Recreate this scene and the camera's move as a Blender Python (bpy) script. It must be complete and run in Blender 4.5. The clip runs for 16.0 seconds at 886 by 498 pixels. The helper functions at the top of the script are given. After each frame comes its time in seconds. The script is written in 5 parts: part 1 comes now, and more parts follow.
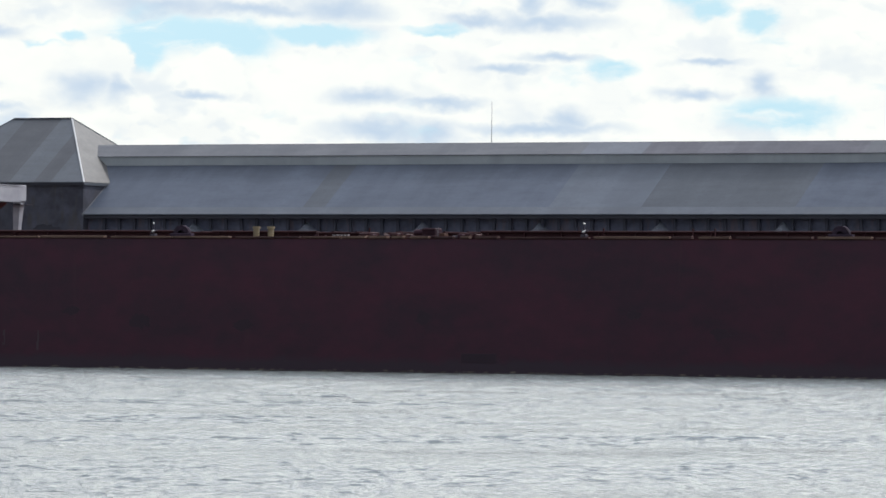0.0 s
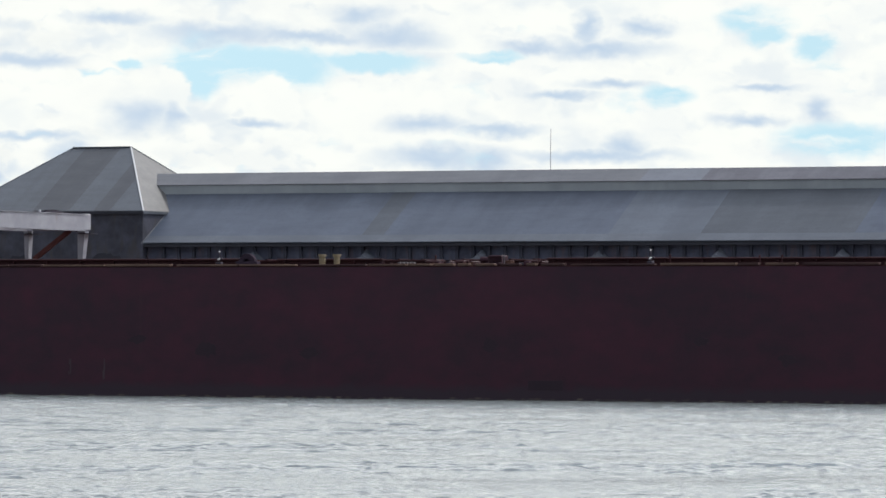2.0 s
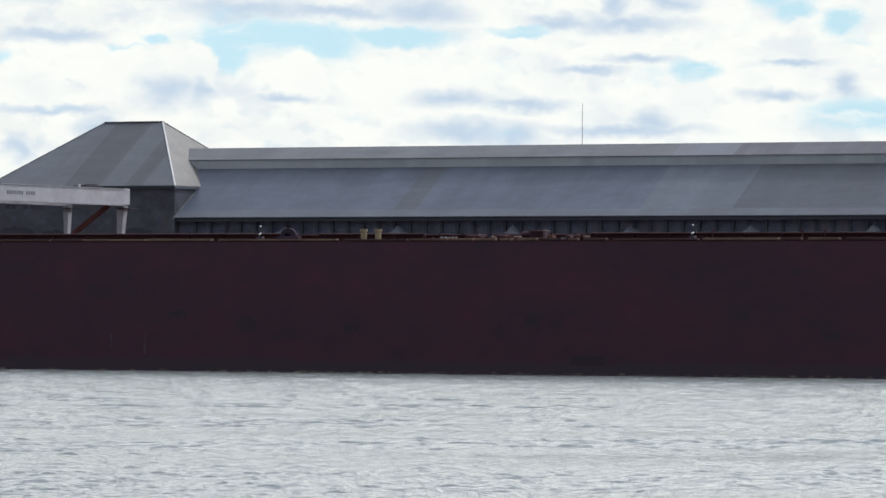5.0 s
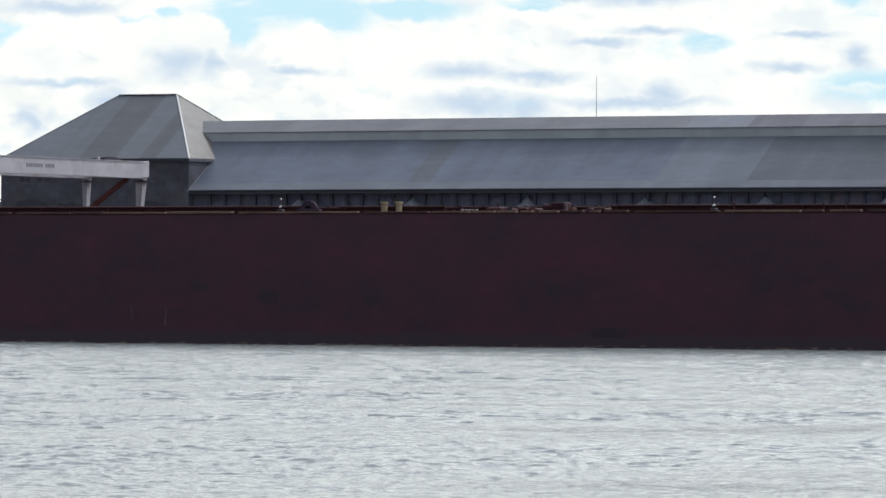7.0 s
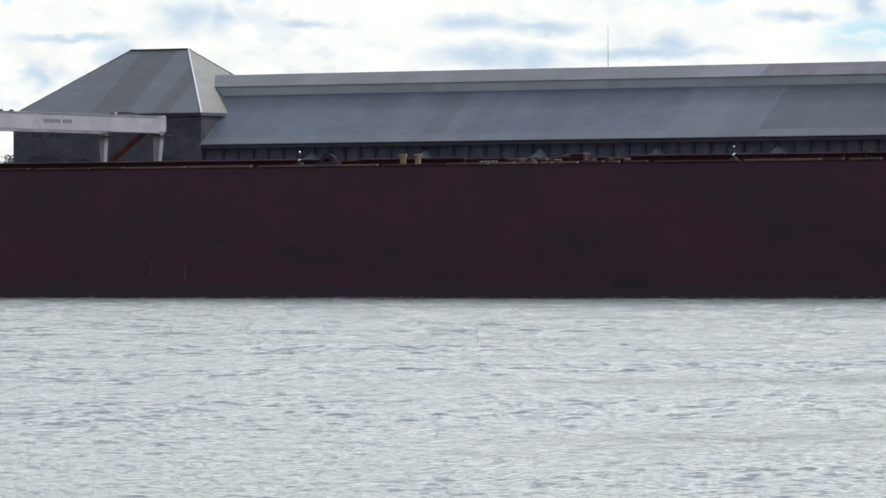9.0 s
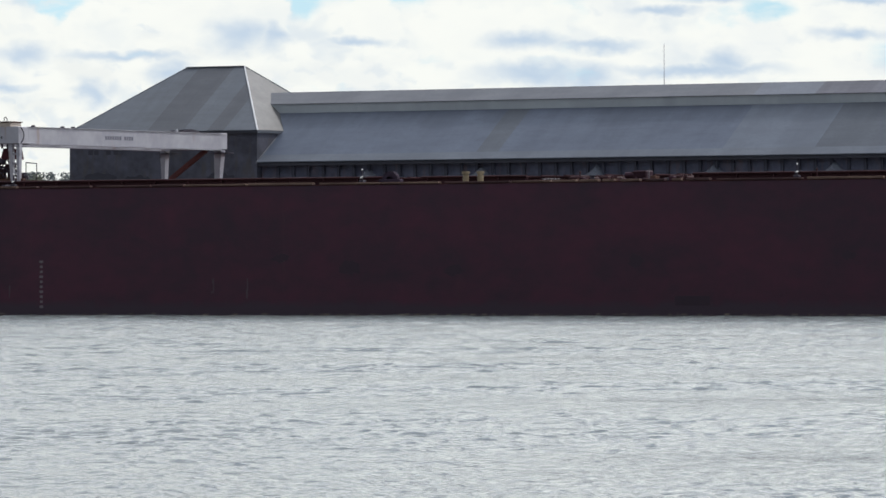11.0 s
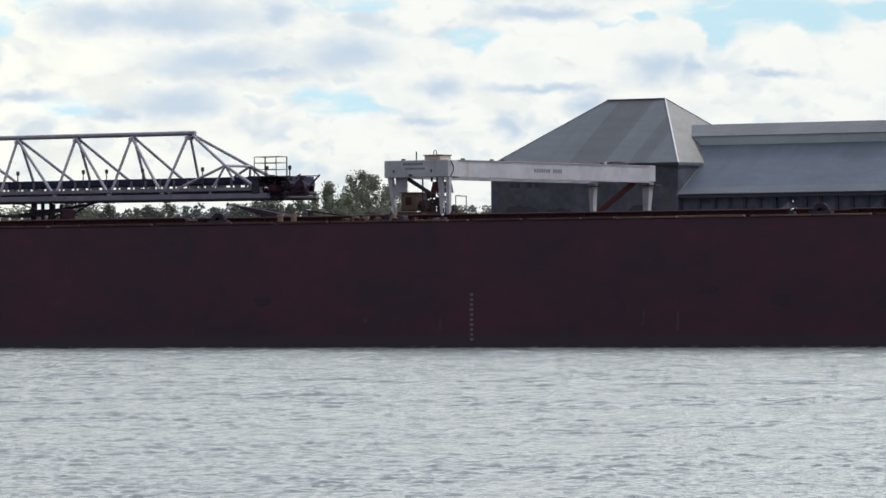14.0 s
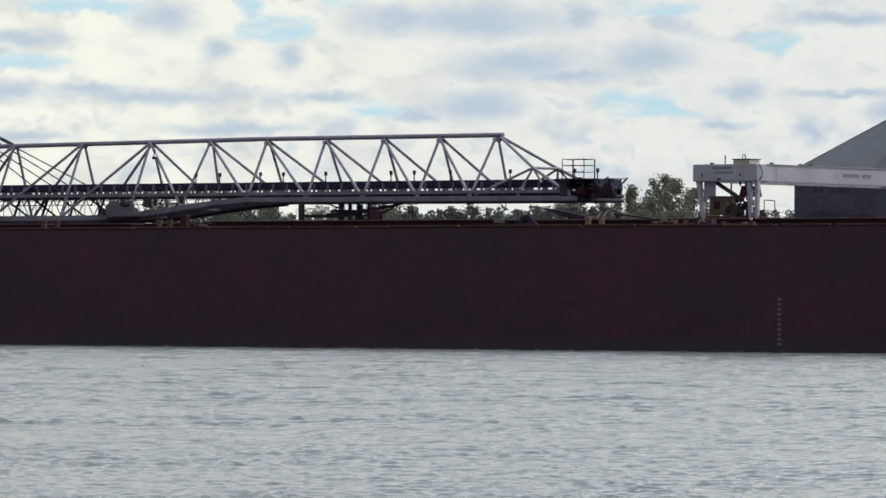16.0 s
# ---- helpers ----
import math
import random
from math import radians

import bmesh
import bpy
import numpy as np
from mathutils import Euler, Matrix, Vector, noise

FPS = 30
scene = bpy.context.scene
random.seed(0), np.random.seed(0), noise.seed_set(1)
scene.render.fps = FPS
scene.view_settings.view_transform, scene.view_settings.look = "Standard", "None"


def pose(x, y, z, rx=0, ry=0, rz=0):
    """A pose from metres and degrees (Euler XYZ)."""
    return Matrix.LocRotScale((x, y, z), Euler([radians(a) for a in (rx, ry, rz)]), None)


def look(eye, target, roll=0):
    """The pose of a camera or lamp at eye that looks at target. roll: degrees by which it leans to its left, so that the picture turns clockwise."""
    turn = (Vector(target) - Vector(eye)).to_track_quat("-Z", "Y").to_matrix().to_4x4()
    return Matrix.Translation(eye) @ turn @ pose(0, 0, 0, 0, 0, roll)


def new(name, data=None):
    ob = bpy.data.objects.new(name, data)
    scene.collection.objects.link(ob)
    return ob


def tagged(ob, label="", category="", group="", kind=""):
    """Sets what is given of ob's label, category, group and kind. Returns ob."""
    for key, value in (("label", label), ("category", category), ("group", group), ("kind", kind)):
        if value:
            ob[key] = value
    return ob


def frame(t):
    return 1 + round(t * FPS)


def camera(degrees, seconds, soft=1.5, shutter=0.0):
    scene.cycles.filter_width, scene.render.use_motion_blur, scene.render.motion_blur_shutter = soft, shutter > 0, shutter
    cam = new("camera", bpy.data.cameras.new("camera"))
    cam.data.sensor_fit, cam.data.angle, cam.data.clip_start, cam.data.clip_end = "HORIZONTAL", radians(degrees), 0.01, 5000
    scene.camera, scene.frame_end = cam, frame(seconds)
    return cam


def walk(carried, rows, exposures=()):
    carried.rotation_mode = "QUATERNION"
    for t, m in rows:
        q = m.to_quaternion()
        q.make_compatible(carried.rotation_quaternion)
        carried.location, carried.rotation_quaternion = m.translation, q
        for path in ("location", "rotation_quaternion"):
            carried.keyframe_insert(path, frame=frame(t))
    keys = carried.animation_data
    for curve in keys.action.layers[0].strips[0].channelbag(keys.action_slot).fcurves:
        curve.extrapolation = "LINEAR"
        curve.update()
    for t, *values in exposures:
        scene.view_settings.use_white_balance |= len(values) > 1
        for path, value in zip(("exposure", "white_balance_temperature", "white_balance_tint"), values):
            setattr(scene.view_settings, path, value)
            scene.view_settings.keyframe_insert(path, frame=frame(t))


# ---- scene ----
cam = camera(8.38, 16.0, soft=1.6)

# eye over the near bank; heading (degrees to the right of +y), pitch, lean
EYE = (0.0, 0.0, 2.21)
HEADINGS = [
    (0, 5.3588, 0.8053, 0.6256), (0.5, 5.1688, 0.8487, 0.4578), (1, 4.8261, 0.9601, 0.4931),
    (1.5, 4.6149, 1.0423, 0.4607), (2, 4.7937, 1.0587, 0.3951), (2.5, 4.8651, 1.0686, 0.4677),
    (3, 4.8698, 1.0339, 0.3744), (3.5, 4.8471, 1.0181, 0.3929), (4, 4.7369, 0.9899, 0.2968),
    (4.2, 4.6254, 0.9420, 0.2188), (6.3, 4.3327, 0.7854, 0.6866), (6.5, 4.3602, 0.7920, 0.5912),
    (7, 4.3620, 0.5551, 0.3566), (7.5, 4.3729, 0.4296, 0.2585), (8, 4.4291, 0.3292, 0.0135),
    (8.2, 4.3927, 0.2779, -0.0461), (10.3, 4.0822, -0.0248, -0.2002), (10.5, 3.9961, 0.0619, 0.0146),
    (11, 3.7081, 0.2673, -0.1576), (11.5, 3.3483, 0.3424, -0.2085), (12, 2.9805, 0.4720, -0.3624),
    (12.5, 2.2397, 0.5455, -0.0979), (13, 1.3968, 0.5210, -0.2716), (13.5, 0.5228, 0.5271, -0.3092),
    (14, -0.2806, 0.5896, -0.3000), (14.5, -0.9389, 0.6736, -0.1015), (15, -1.6828, 0.7576, -0.0069),
    (15.5, -2.4275, 0.7324, 0.1004), (16, -3.1452, 0.6154, 0.3214)]


def aimed(yaw, pitch, lean):
    y, p = radians(yaw), radians(pitch)
    way = Vector((math.sin(y) * math.cos(p), math.cos(y) * math.cos(p), math.sin(p)))
    return look(EYE, Vector(EYE) + way * 100, lean)


walk(cam, [(t, aimed(y, p, r)) for t, y, p, r in HEADINGS],
     exposures=[(0, 0.0, 6240, 10), (3.5, -0.05, 6240, 10), (6.5, 0.0, 6240, 10), (8, 0.06, 6240, 10), (10.5, -0.1, 6240, 10), (12, -0.02, 6240, 10), (14, -0.09, 6240, 10), (16, -0.3, 6240, 10)])

# ---- world and sun ----
SUN_AZ, SUN_EL = 56.0, 45.0   # degrees to the right of +y, and above the horizon
world = bpy.data.worlds.new("world")
scene.world = world
world.use_nodes = True
wt = world.node_tree
wt.nodes.clear()
w_out = wt.nodes.new("ShaderNodeOutputWorld")
w_bg = wt.nodes.new("ShaderNodeBackground")
w_sky = wt.nodes.new("ShaderNodeTexSky")
w_sky.sky_type, w_sky.sun_disc = "NISHITA", False
w_sky.sun_elevation, w_sky.sun_rotation = radians(SUN_EL), radians(SUN_AZ)
w_sky.dust_density = 2.0
w_bg.inputs[1].default_value = 0.111
# broken white cloud over the blue
w_co = wt.nodes.new("ShaderNodeTexCoord")
w_map = wt.nodes.new("ShaderNodeMapping")
w_map.inputs["Scale"].default_value = (1.0, 1.0, 2.5)
w_no = wt.nodes.new("ShaderNodeTexNoise")
w_no.inputs["Scale"].default_value, w_no.inputs["Detail"].default_value = 3.0, 6.0
w_rr = wt.nodes.new("ShaderNodeMapRange")
w_rr.inputs[1].default_value, w_rr.inputs[2].default_value = 0.3, 0.54
w_mix = wt.nodes.new("ShaderNodeMixRGB")
# sunlit cloud scatters forwards: it brightens smoothly towards the sun
w_dot = wt.nodes.new("ShaderNodeVectorMath")
w_dot.operation = "DOT_PRODUCT"
w_dot.inputs[1].default_value = (math.sin(radians(SUN_AZ)) * math.cos(radians(SUN_EL)),
                                 math.cos(radians(SUN_AZ)) * math.cos(radians(SUN_EL)), math.sin(radians(SUN_EL)))
w_glow = wt.nodes.new("ShaderNodeMapRange")
w_glow.inputs[1].default_value, w_glow.inputs[2].default_value = -0.6, 1.0
w_glow.inputs[3].default_value, w_glow.inputs[4].default_value = 1.7, 19.0
w_tint = wt.nodes.new("ShaderNodeVectorMath")
w_tint.operation = "MULTIPLY"
w_tint.inputs[0].default_value = (0.975, 1.0, 1.022)
for a, b in ((w_co.outputs["Generated"], w_dot.inputs[0]), (w_dot.outputs["Value"], w_glow.inputs[0]),
             (w_glow.outputs[0], w_tint.inputs[1]), (w_tint.outputs[0], w_mix.inputs[2])):
    wt.links.new(a, b)
for a, b in ((w_co.outputs["Generated"], w_map.inputs[0]), (w_map.outputs[0], w_no.inputs[0]),
             (w_no.outputs[0], w_rr.inputs[0]), (w_rr.outputs[0], w_mix.inputs[0]),
             (w_sky.outputs[0], w_mix.inputs[1]), (w_mix.outputs[0], w_bg.inputs[0]),
             (w_bg.outputs[0], w_out.inputs[0])):
    wt.links.new(a, b)

sun = new("sun", bpy.data.lights.new("sun", "SUN"))
sun.data.energy, sun.data.angle, sun.data.color = 2.4, radians(3.0), (1.0, 0.945, 0.87)
a, e = radians(SUN_AZ), radians(SUN_EL)
sun_way = Vector((math.sin(a) * math.cos(e), math.cos(a) * math.cos(e), math.sin(e)))
sun.matrix_world = look(sun_way * 200, (0, 0, 0))


# ---- materials ----
def nodes_of(name):
    m = bpy.data.materials.new(name)
    m.use_nodes = True
    return m, m.node_tree, m.node_tree.nodes["Principled BSDF"]


def noise_node(nt, coord, scale, detail=4.0, stretch=(1, 1, 1), rough=0.6):
    mp = nt.nodes.new("ShaderNodeMapping")
    mp.inputs["Scale"].default_value = stretch
    no = nt.nodes.new("ShaderNodeTexNoise")
    no.inputs["Scale"].default_value, no.inputs["Detail"].default_value = scale, detail
    no.inputs["Roughness"].default_value = rough
    nt.links.new(coord, mp.inputs[0])
    nt.links.new(mp.outputs[0], no.inputs[0])
    return no.outputs[0]


def ramp(nt, fac, stops):
    r = nt.nodes.new("ShaderNodeValToRGB")
    while len(r.color_ramp.elements) < len(stops):
        r.color_ramp.elements.new(0.5)
    for el, (p, c) in zip(r.color_ramp.elements, stops):
        el.position, el.color = p, (*c, 1)
    nt.links.new(fac, r.inputs[0])
    return r.outputs[0]


def mix(nt, fac, c1, c2, kind="MIX"):
    m = nt.nodes.new("ShaderNodeMixRGB")
    m.blend_type = kind
    for i, v in enumerate((fac, c1, c2)):
        if hasattr(v, "links"):
            nt.links.new(v, m.inputs[i])
        else:
            m.inputs[i].default_value = v if i == 0 else (*v, 1)
    return m.outputs[0]


def surface(name, base, dark, rough=0.6, metal=0.0, grain=6.0, patch=0.5, bump=0.02, stretch=(1, 1, 1),
            stain=None, stain_amount=0.0, spec=0.5):
    """Paint, steel or wood: grain and patches between base and dark, with stains of its own."""
    m, nt, b = nodes_of(name)
    co = nt.nodes.new("ShaderNodeTexCoord").outputs["Object"]
    fine = noise_node(nt, co, grain, 5, stretch)
    wide = noise_node(nt, co, patch, 3, stretch)
    col = mix(nt, fine, dark, base)
    col2 = mix(nt, 0.5, col, mix(nt, ramp(nt, wide, [(0.36, (0, 0, 0)), (0.64, (1, 1, 1))]), dark, base))
    if stain:
        s = noise_node(nt, co, patch * 2.3, 6, (1, 1, 0.25))
        rr = nt.nodes.new("ShaderNodeMapRange")
        rr.inputs[1].default_value, rr.inputs[2].default_value = 0.62 - stain_amount * 0.3, 0.72
        nt.links.new(s, rr.inputs[0])
        col2 = mix(nt, rr.outputs[0], col2, stain)
    nt.links.new(col2, b.inputs["Base Color"])
    b.inputs["Roughness"].default_value, b.inputs["Metallic"].default_value = rough, metal
    b.inputs["Specular IOR Level"].default_value = spec
    if bump:
        bp = nt.nodes.new("ShaderNodeBump")
        bp.inputs["Strength"].default_value, bp.inputs["Distance"].default_value = 0.4, bump
        nt.links.new(fine, bp.inputs["Height"])
        nt.links.new(bp.outputs[0], b.inputs["Normal"])
    return m


def hull_paint():
    m, nt, b = nodes_of("hull_paint")
    co = nt.nodes.new("ShaderNodeTexCoord").outputs["Object"]
    wide = noise_node(nt, co, 0.22, 5, (1, 1, 1.6))
    fine = noise_node(nt, co, 0.8, 6, (1, 1, 1.5))
    col = mix(nt, ramp(nt, wide, [(0.38, (0, 0, 0)), (0.62, (1, 1, 1))]), (0.032, 0.0155, 0.027), (0.064, 0.0165, 0.033))
    col = mix(nt, 0.45, col, mix(nt, ramp(nt, fine, [(0.3, (0, 0, 0)), (0.7, (1, 1, 1))]), (0.024, 0.013, 0.021), (0.06, 0.0165, 0.031)))
    # scuffs and rust runs
    run = noise_node(nt, co, 0.9, 6, (1.6, 1, 0.12))
    rr = nt.nodes.new("ShaderNodeMapRange")
    rr.inputs[1].default_value, rr.inputs[2].default_value = 0.66, 0.95
    nt.links.new(run, rr.inputs[0])
    col = mix(nt, rr.outputs[0], col, (0.068, 0.031, 0.038))
    # black boot-top at the waterline with a worn edge
    sep = nt.nodes.new("ShaderNodeSeparateXYZ")
    nt.links.new(co, sep.inputs[0])
    ad = nt.nodes.new("ShaderNodeMath")
    ad.operation = "MULTIPLY_ADD"
    ad.inputs[1].default_value, ad.inputs[2].default_value = 0.9, 0.0
    nt.links.new(fine, ad.inputs[0])
    su = nt.nodes.new("ShaderNodeMath")
    su.operation = "ADD"
    nt.links.new(sep.outputs[2], su.inputs[0])
    nt.links.new(ad.outputs[0], su.inputs[1])
    br = nt.nodes.new("ShaderNodeMapRange")
    br.inputs[1].default_value, br.inputs[2].default_value = 0.9, 1.35
    br.inputs[3].default_value, br.inputs[4].default_value = 1.0, 0.0
    nt.links.new(su.outputs[0], br.inputs[0])
    col = mix(nt, br.outputs[0], col, (0.038, 0.024, 0.036))
    nt.links.new(col, b.inputs["Base Color"])
    b.inputs["Roughness"].default_value = 0.55
    b.inputs["Specular IOR Level"].default_value = 0.3
    bp = nt.nodes.new("ShaderNodeBump")
    bp.inputs["Strength"].default_value, bp.inputs["Distance"].default_value = 0.3, 0.05
    nt.links.new(wide, bp.inputs["Height"])
    nt.links.new(bp.outputs[0], b.inputs["Normal"])
    return m


def roof_metal(name, base, dark, band=0.26, top_dark=0.0):
    """Weathered sheet roofing: bays of slightly different tone, smears along the laps and streaks down the slope."""
    m, nt, b = nodes_of(name)
    co = nt.nodes.new("ShaderNodeTexCoord").outputs["Object"]
    bays = noise_node(nt, co, band, 4, (1, 0.03, 0.03), 0.6)
    streak = noise_node(nt, co, 1.1, 6, (1, 0.12, 0.12), 0.65)
    grain = noise_node(nt, co, 0.42, 6, (0.8, 1, 1))
    laps = noise_node(nt, co, 1.6, 5, (0.22, 1, 1.4), 0.6)
    col = mix(nt, ramp(nt, bays, [(0.42, (0, 0, 0)), (0.58, (1, 1, 1))]), dark, base)
    col = mix(nt, 0.25, col, mix(nt, streak, dark, base))
    col = mix(nt, 0.42, col, mix(nt, ramp(nt, grain, [(0.4, (0, 0, 0)), (0.6, (1, 1, 1))]), dark, base))
    col = mix(nt, 0.25, col, mix(nt, ramp(nt, laps, [(0.4, (0, 0, 0)), (0.6, (1, 1, 1))]), dark, base))
    grit = noise_node(nt, co, 3.5, 5, (1, 1, 1.6), 0.7)
    col = mix(nt, ramp(nt, grit, [(0.32, (0.55, 0.55, 0.55)), (0.5, (0, 0, 0)), (1.0, (0, 0, 0))]), col, dark)
    sep = nt.nodes.new("ShaderNodeSeparateXYZ")
    nt.links.new(co, sep.inputs[0])

    def ragged_mask(axis, wander, span, ends):
        """A ragged-edged mask across one axis."""
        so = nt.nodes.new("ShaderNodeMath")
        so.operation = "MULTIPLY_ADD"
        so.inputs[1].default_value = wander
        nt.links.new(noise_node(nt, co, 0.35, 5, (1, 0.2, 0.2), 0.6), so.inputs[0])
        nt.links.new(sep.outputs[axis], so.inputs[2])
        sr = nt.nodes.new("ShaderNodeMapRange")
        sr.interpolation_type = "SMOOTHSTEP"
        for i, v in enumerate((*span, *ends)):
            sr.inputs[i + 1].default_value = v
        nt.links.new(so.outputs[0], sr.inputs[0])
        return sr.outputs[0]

    # a darker tone is painted high on the slope, in uneven tongues
    if top_dark:
        col = mix(nt, ragged_mask(2, 3.2, (12.6, 15.2), (0.0, top_dark)), col, tuple(0.6 * v for v in dark))
    info = nt.nodes.new("ShaderNodeObjectInfo")
    col = mix(nt, ramp(nt, info.outputs["Random"], [(0.0, (0, 0, 0)), (1.0, (0.18, 0.18, 0.18))]), col, dark)
    nt.links.new(col, b.inputs["Base Color"])
    b.inputs["Roughness"].default_value, b.inputs["Metallic"].default_value = 0.6, 0.0
    b.inputs["Specular IOR Level"].default_value = 0.35
    bp = nt.nodes.new("ShaderNodeBump")
    bp.inputs["Strength"].default_value, bp.inputs["Distance"].default_value = 0.15, 0.03
    nt.links.new(laps, bp.inputs["Height"])
    nt.links.new(bp.outputs[0], b.inputs["Normal"])
    return m


def water_surface():
    m, nt, b = nodes_of("river_water")
    co = nt.nodes.new("ShaderNodeTexCoord").outputs["Object"]
    b.inputs["Base Color"].default_value = (0.105, 0.12, 0.119, 1)
    b.inputs["IOR"].default_value = 1.33
    last = None
    # bump grows with distance from the eye, to break up the hull's reflection
    sep = nt.nodes.new("ShaderNodeSeparateXYZ")
    nt.links.new(co, sep.inputs[0])
    # ripples too small to tell apart blur the mirror image with distance
    ro = nt.nodes.new("ShaderNodeMapRange")
    for i, v in enumerate((70.0, 330.0, 0.1, 0.17)):
        ro.inputs[i + 1].default_value = v
    nt.links.new(sep.outputs[1], ro.inputs[0])
    nt.links.new(ro.outputs[0], b.inputs["Roughness"])
    for scale, stretch, dist, out in ((0.9, (0.8, 1, 1), 0.03, 0.5), (3.2, (1.0, 1, 1), 0.05, 0.13), (9.0, (1.2, 1, 1), 0.035, 0.045), (19.0, (1.2, 1, 1), 0.014, 0.016)):
        h = noise_node(nt, co, scale, 3, stretch, 0.55)
        bp = nt.nodes.new("ShaderNodeBump")
        bp.inputs["Strength"].default_value = 1.0
        mr = nt.nodes.new("ShaderNodeMapRange")
        for i, v in enumerate((90.0, 330.0, dist, out)):
            mr.inputs[i + 1].default_value = v
        nt.links.new(sep.outputs[1], mr.inputs[0])
        nt.links.new(mr.outputs[0], bp.inputs["Distance"])
        nt.links.new(h, bp.inputs["Height"])
        if last:
            nt.links.new(last, bp.inputs["Normal"])
        last = bp.outputs[0]
    nt.links.new(last, b.inputs["Normal"])
    return m


HULL = hull_paint()
DECK = surface("deck_paint", (0.09, 0.035, 0.03), (0.05, 0.022, 0.02), 0.7, spec=0.1)
GUNWALE = surface("worn_gunwale", (0.17, 0.115, 0.088), (0.055, 0.032, 0.03), 0.75, grain=2, patch=0.35, spec=0.1)
GUNWALE_DULL = surface("dull_gunwale", (0.085, 0.05, 0.045), (0.032, 0.019, 0.022), 0.8, grain=2, patch=0.35, spec=0.1)
DARKRED = surface("dark_red_steel", (0.05, 0.02, 0.023), (0.026, 0.012, 0.015), 0.6, grain=3, spec=0.1)
RED = surface("red_steel", (0.09, 0.025, 0.034), (0.045, 0.015, 0.02), 0.6, grain=3, spec=0.1)
YELLOW = surface("faded_yellow_paint", (0.27, 0.215, 0.12), (0.15, 0.115, 0.075), 0.6, grain=5)
TAN = surface("tan_paint", (0.21, 0.14, 0.1), (0.11, 0.07, 0.055), 0.65, grain=5)
WHITE = surface("white_crane_paint", (0.39, 0.385, 0.42), (0.24, 0.24, 0.275), 0.5, grain=2.5, patch=0.5,
                stain=(0.27, 0.22, 0.2), stain_amount=0.12)
BOOMGREY = surface("grey_boom_paint", (0.28, 0.265, 0.325), (0.145, 0.135, 0.175), 0.5, grain=2.5, stain=(0.2, 0.13, 0.1),
                   stain_amount=0.1)
BOOMDULL = surface("dull_boom_paint", (0.215, 0.2, 0.25), (0.105, 0.097, 0.127), 0.6, grain=2.5, stain=(0.12, 0.08, 0.075), stain_amount=0.15)
BELT = surface("blue_black_belt", (0.018, 0.017, 0.058), (0.01, 0.01, 0.03), 0.9, grain=3)
STEEL = surface("dark_steel", (0.06, 0.052, 0.068), (0.032, 0.028, 0.037), 0.75, 0.0, grain=4, spec=0.15)
RUST = surface("rusty_steel", (0.11, 0.06, 0.045), (0.05, 0.028, 0.025), 0.8, grain=4, spec=0.1)
CAB = surface("ochre_cab_paint", (0.1, 0.06, 0.034), (0.05, 0.03, 0.022), 0.6, grain=4)
LETTER = surface("blue_grey_lettering", (0.13, 0.13, 0.17), (0.08, 0.08, 0.11), 0.6, bump=0)
MARK = surface("chalky_white_marks", (0.18, 0.16, 0.17), (0.07, 0.055, 0.065), 0.7, grain=8, bump=0)
SCUFF = surface("dark_scuff", (0.034, 0.018, 0.029), (0.022, 0.013, 0.021), 0.6, bump=0, spec=0.3)
LAMPGLASS = surface("white_lamp_glass", (0.8, 0.8, 0.8), (0.7, 0.7, 0.7), 0.25, bump=0)
ROOF = roof_metal("grey_sheet_roof", (0.097, 0.116, 0.162), (0.061, 0.074, 0.108), top_dark=0.95)
ROOF_PALE = roof_metal("pale_sheet_roof", (0.116, 0.134, 0.172), (0.08, 0.092, 0.121), top_dark=0.7)
ROOF_DARK = roof_metal("dark_sheet_roof", (0.087, 0.099, 0.124), (0.058, 0.066, 0.084), top_dark=0.7)
EAVE_SHEET = roof_metal("pale_eave_sheet", (0.12, 0.134, 0.166), (0.078, 0.088, 0.112))
TOWER_ROOF = roof_metal("tower_sheet_roof", (0.103, 0.115, 0.14), (0.069, 0.076, 0.092), 0.5)
TOWER_PALE = roof_metal("pale_tower_sheet", (0.108, 0.119, 0.144), (0.07, 0.077, 0.093), 0.5)
TOWER_DARK = roof_metal("stained_tower_sheet", (0.079, 0.085, 0.101), (0.054, 0.057, 0.069), 0.5)
# the sun on this slope is put into its lighter, warmer colour
TOWER_SIDE_LIT = roof_metal("sunlit_tower_side", (0.13, 0.128, 0.13), (0.08, 0.079, 0.081), 0.5)
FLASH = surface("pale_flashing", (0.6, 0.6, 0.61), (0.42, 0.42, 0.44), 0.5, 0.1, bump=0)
CLERESTORY = surface("clerestory_cladding", (0.33, 0.36, 0.38), (0.22, 0.245, 0.265), 0.6, grain=2, patch=0.35, stretch=(1, 1, 0.5))
WALL = surface("dark_shed_cladding", (0.064, 0.068, 0.098), (0.015, 0.015, 0.026), 0.7, grain=2.4, patch=0.9,
               stain=(0.045, 0.04, 0.043), stain_amount=0.35)
# bay wall and post colours are darkened for the overhang's deep shade
BAYWALL = surface("navy_bay_cladding", (0.096, 0.107, 0.165), (0.027, 0.031, 0.054), 0.7, grain=3.0, patch=1.1,
                  stain=(0.1, 0.08, 0.1), stain_amount=0.3)
PLUM = surface("plum_black_steel", (0.05, 0.034, 0.052), (0.024, 0.018, 0.028), 0.8, grain=3, spec=0.08)
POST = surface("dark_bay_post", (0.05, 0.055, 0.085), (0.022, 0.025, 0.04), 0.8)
WALLDARK = surface("near_black_navy", (0.03, 0.032, 0.046), (0.015, 0.016, 0.026), 0.8)
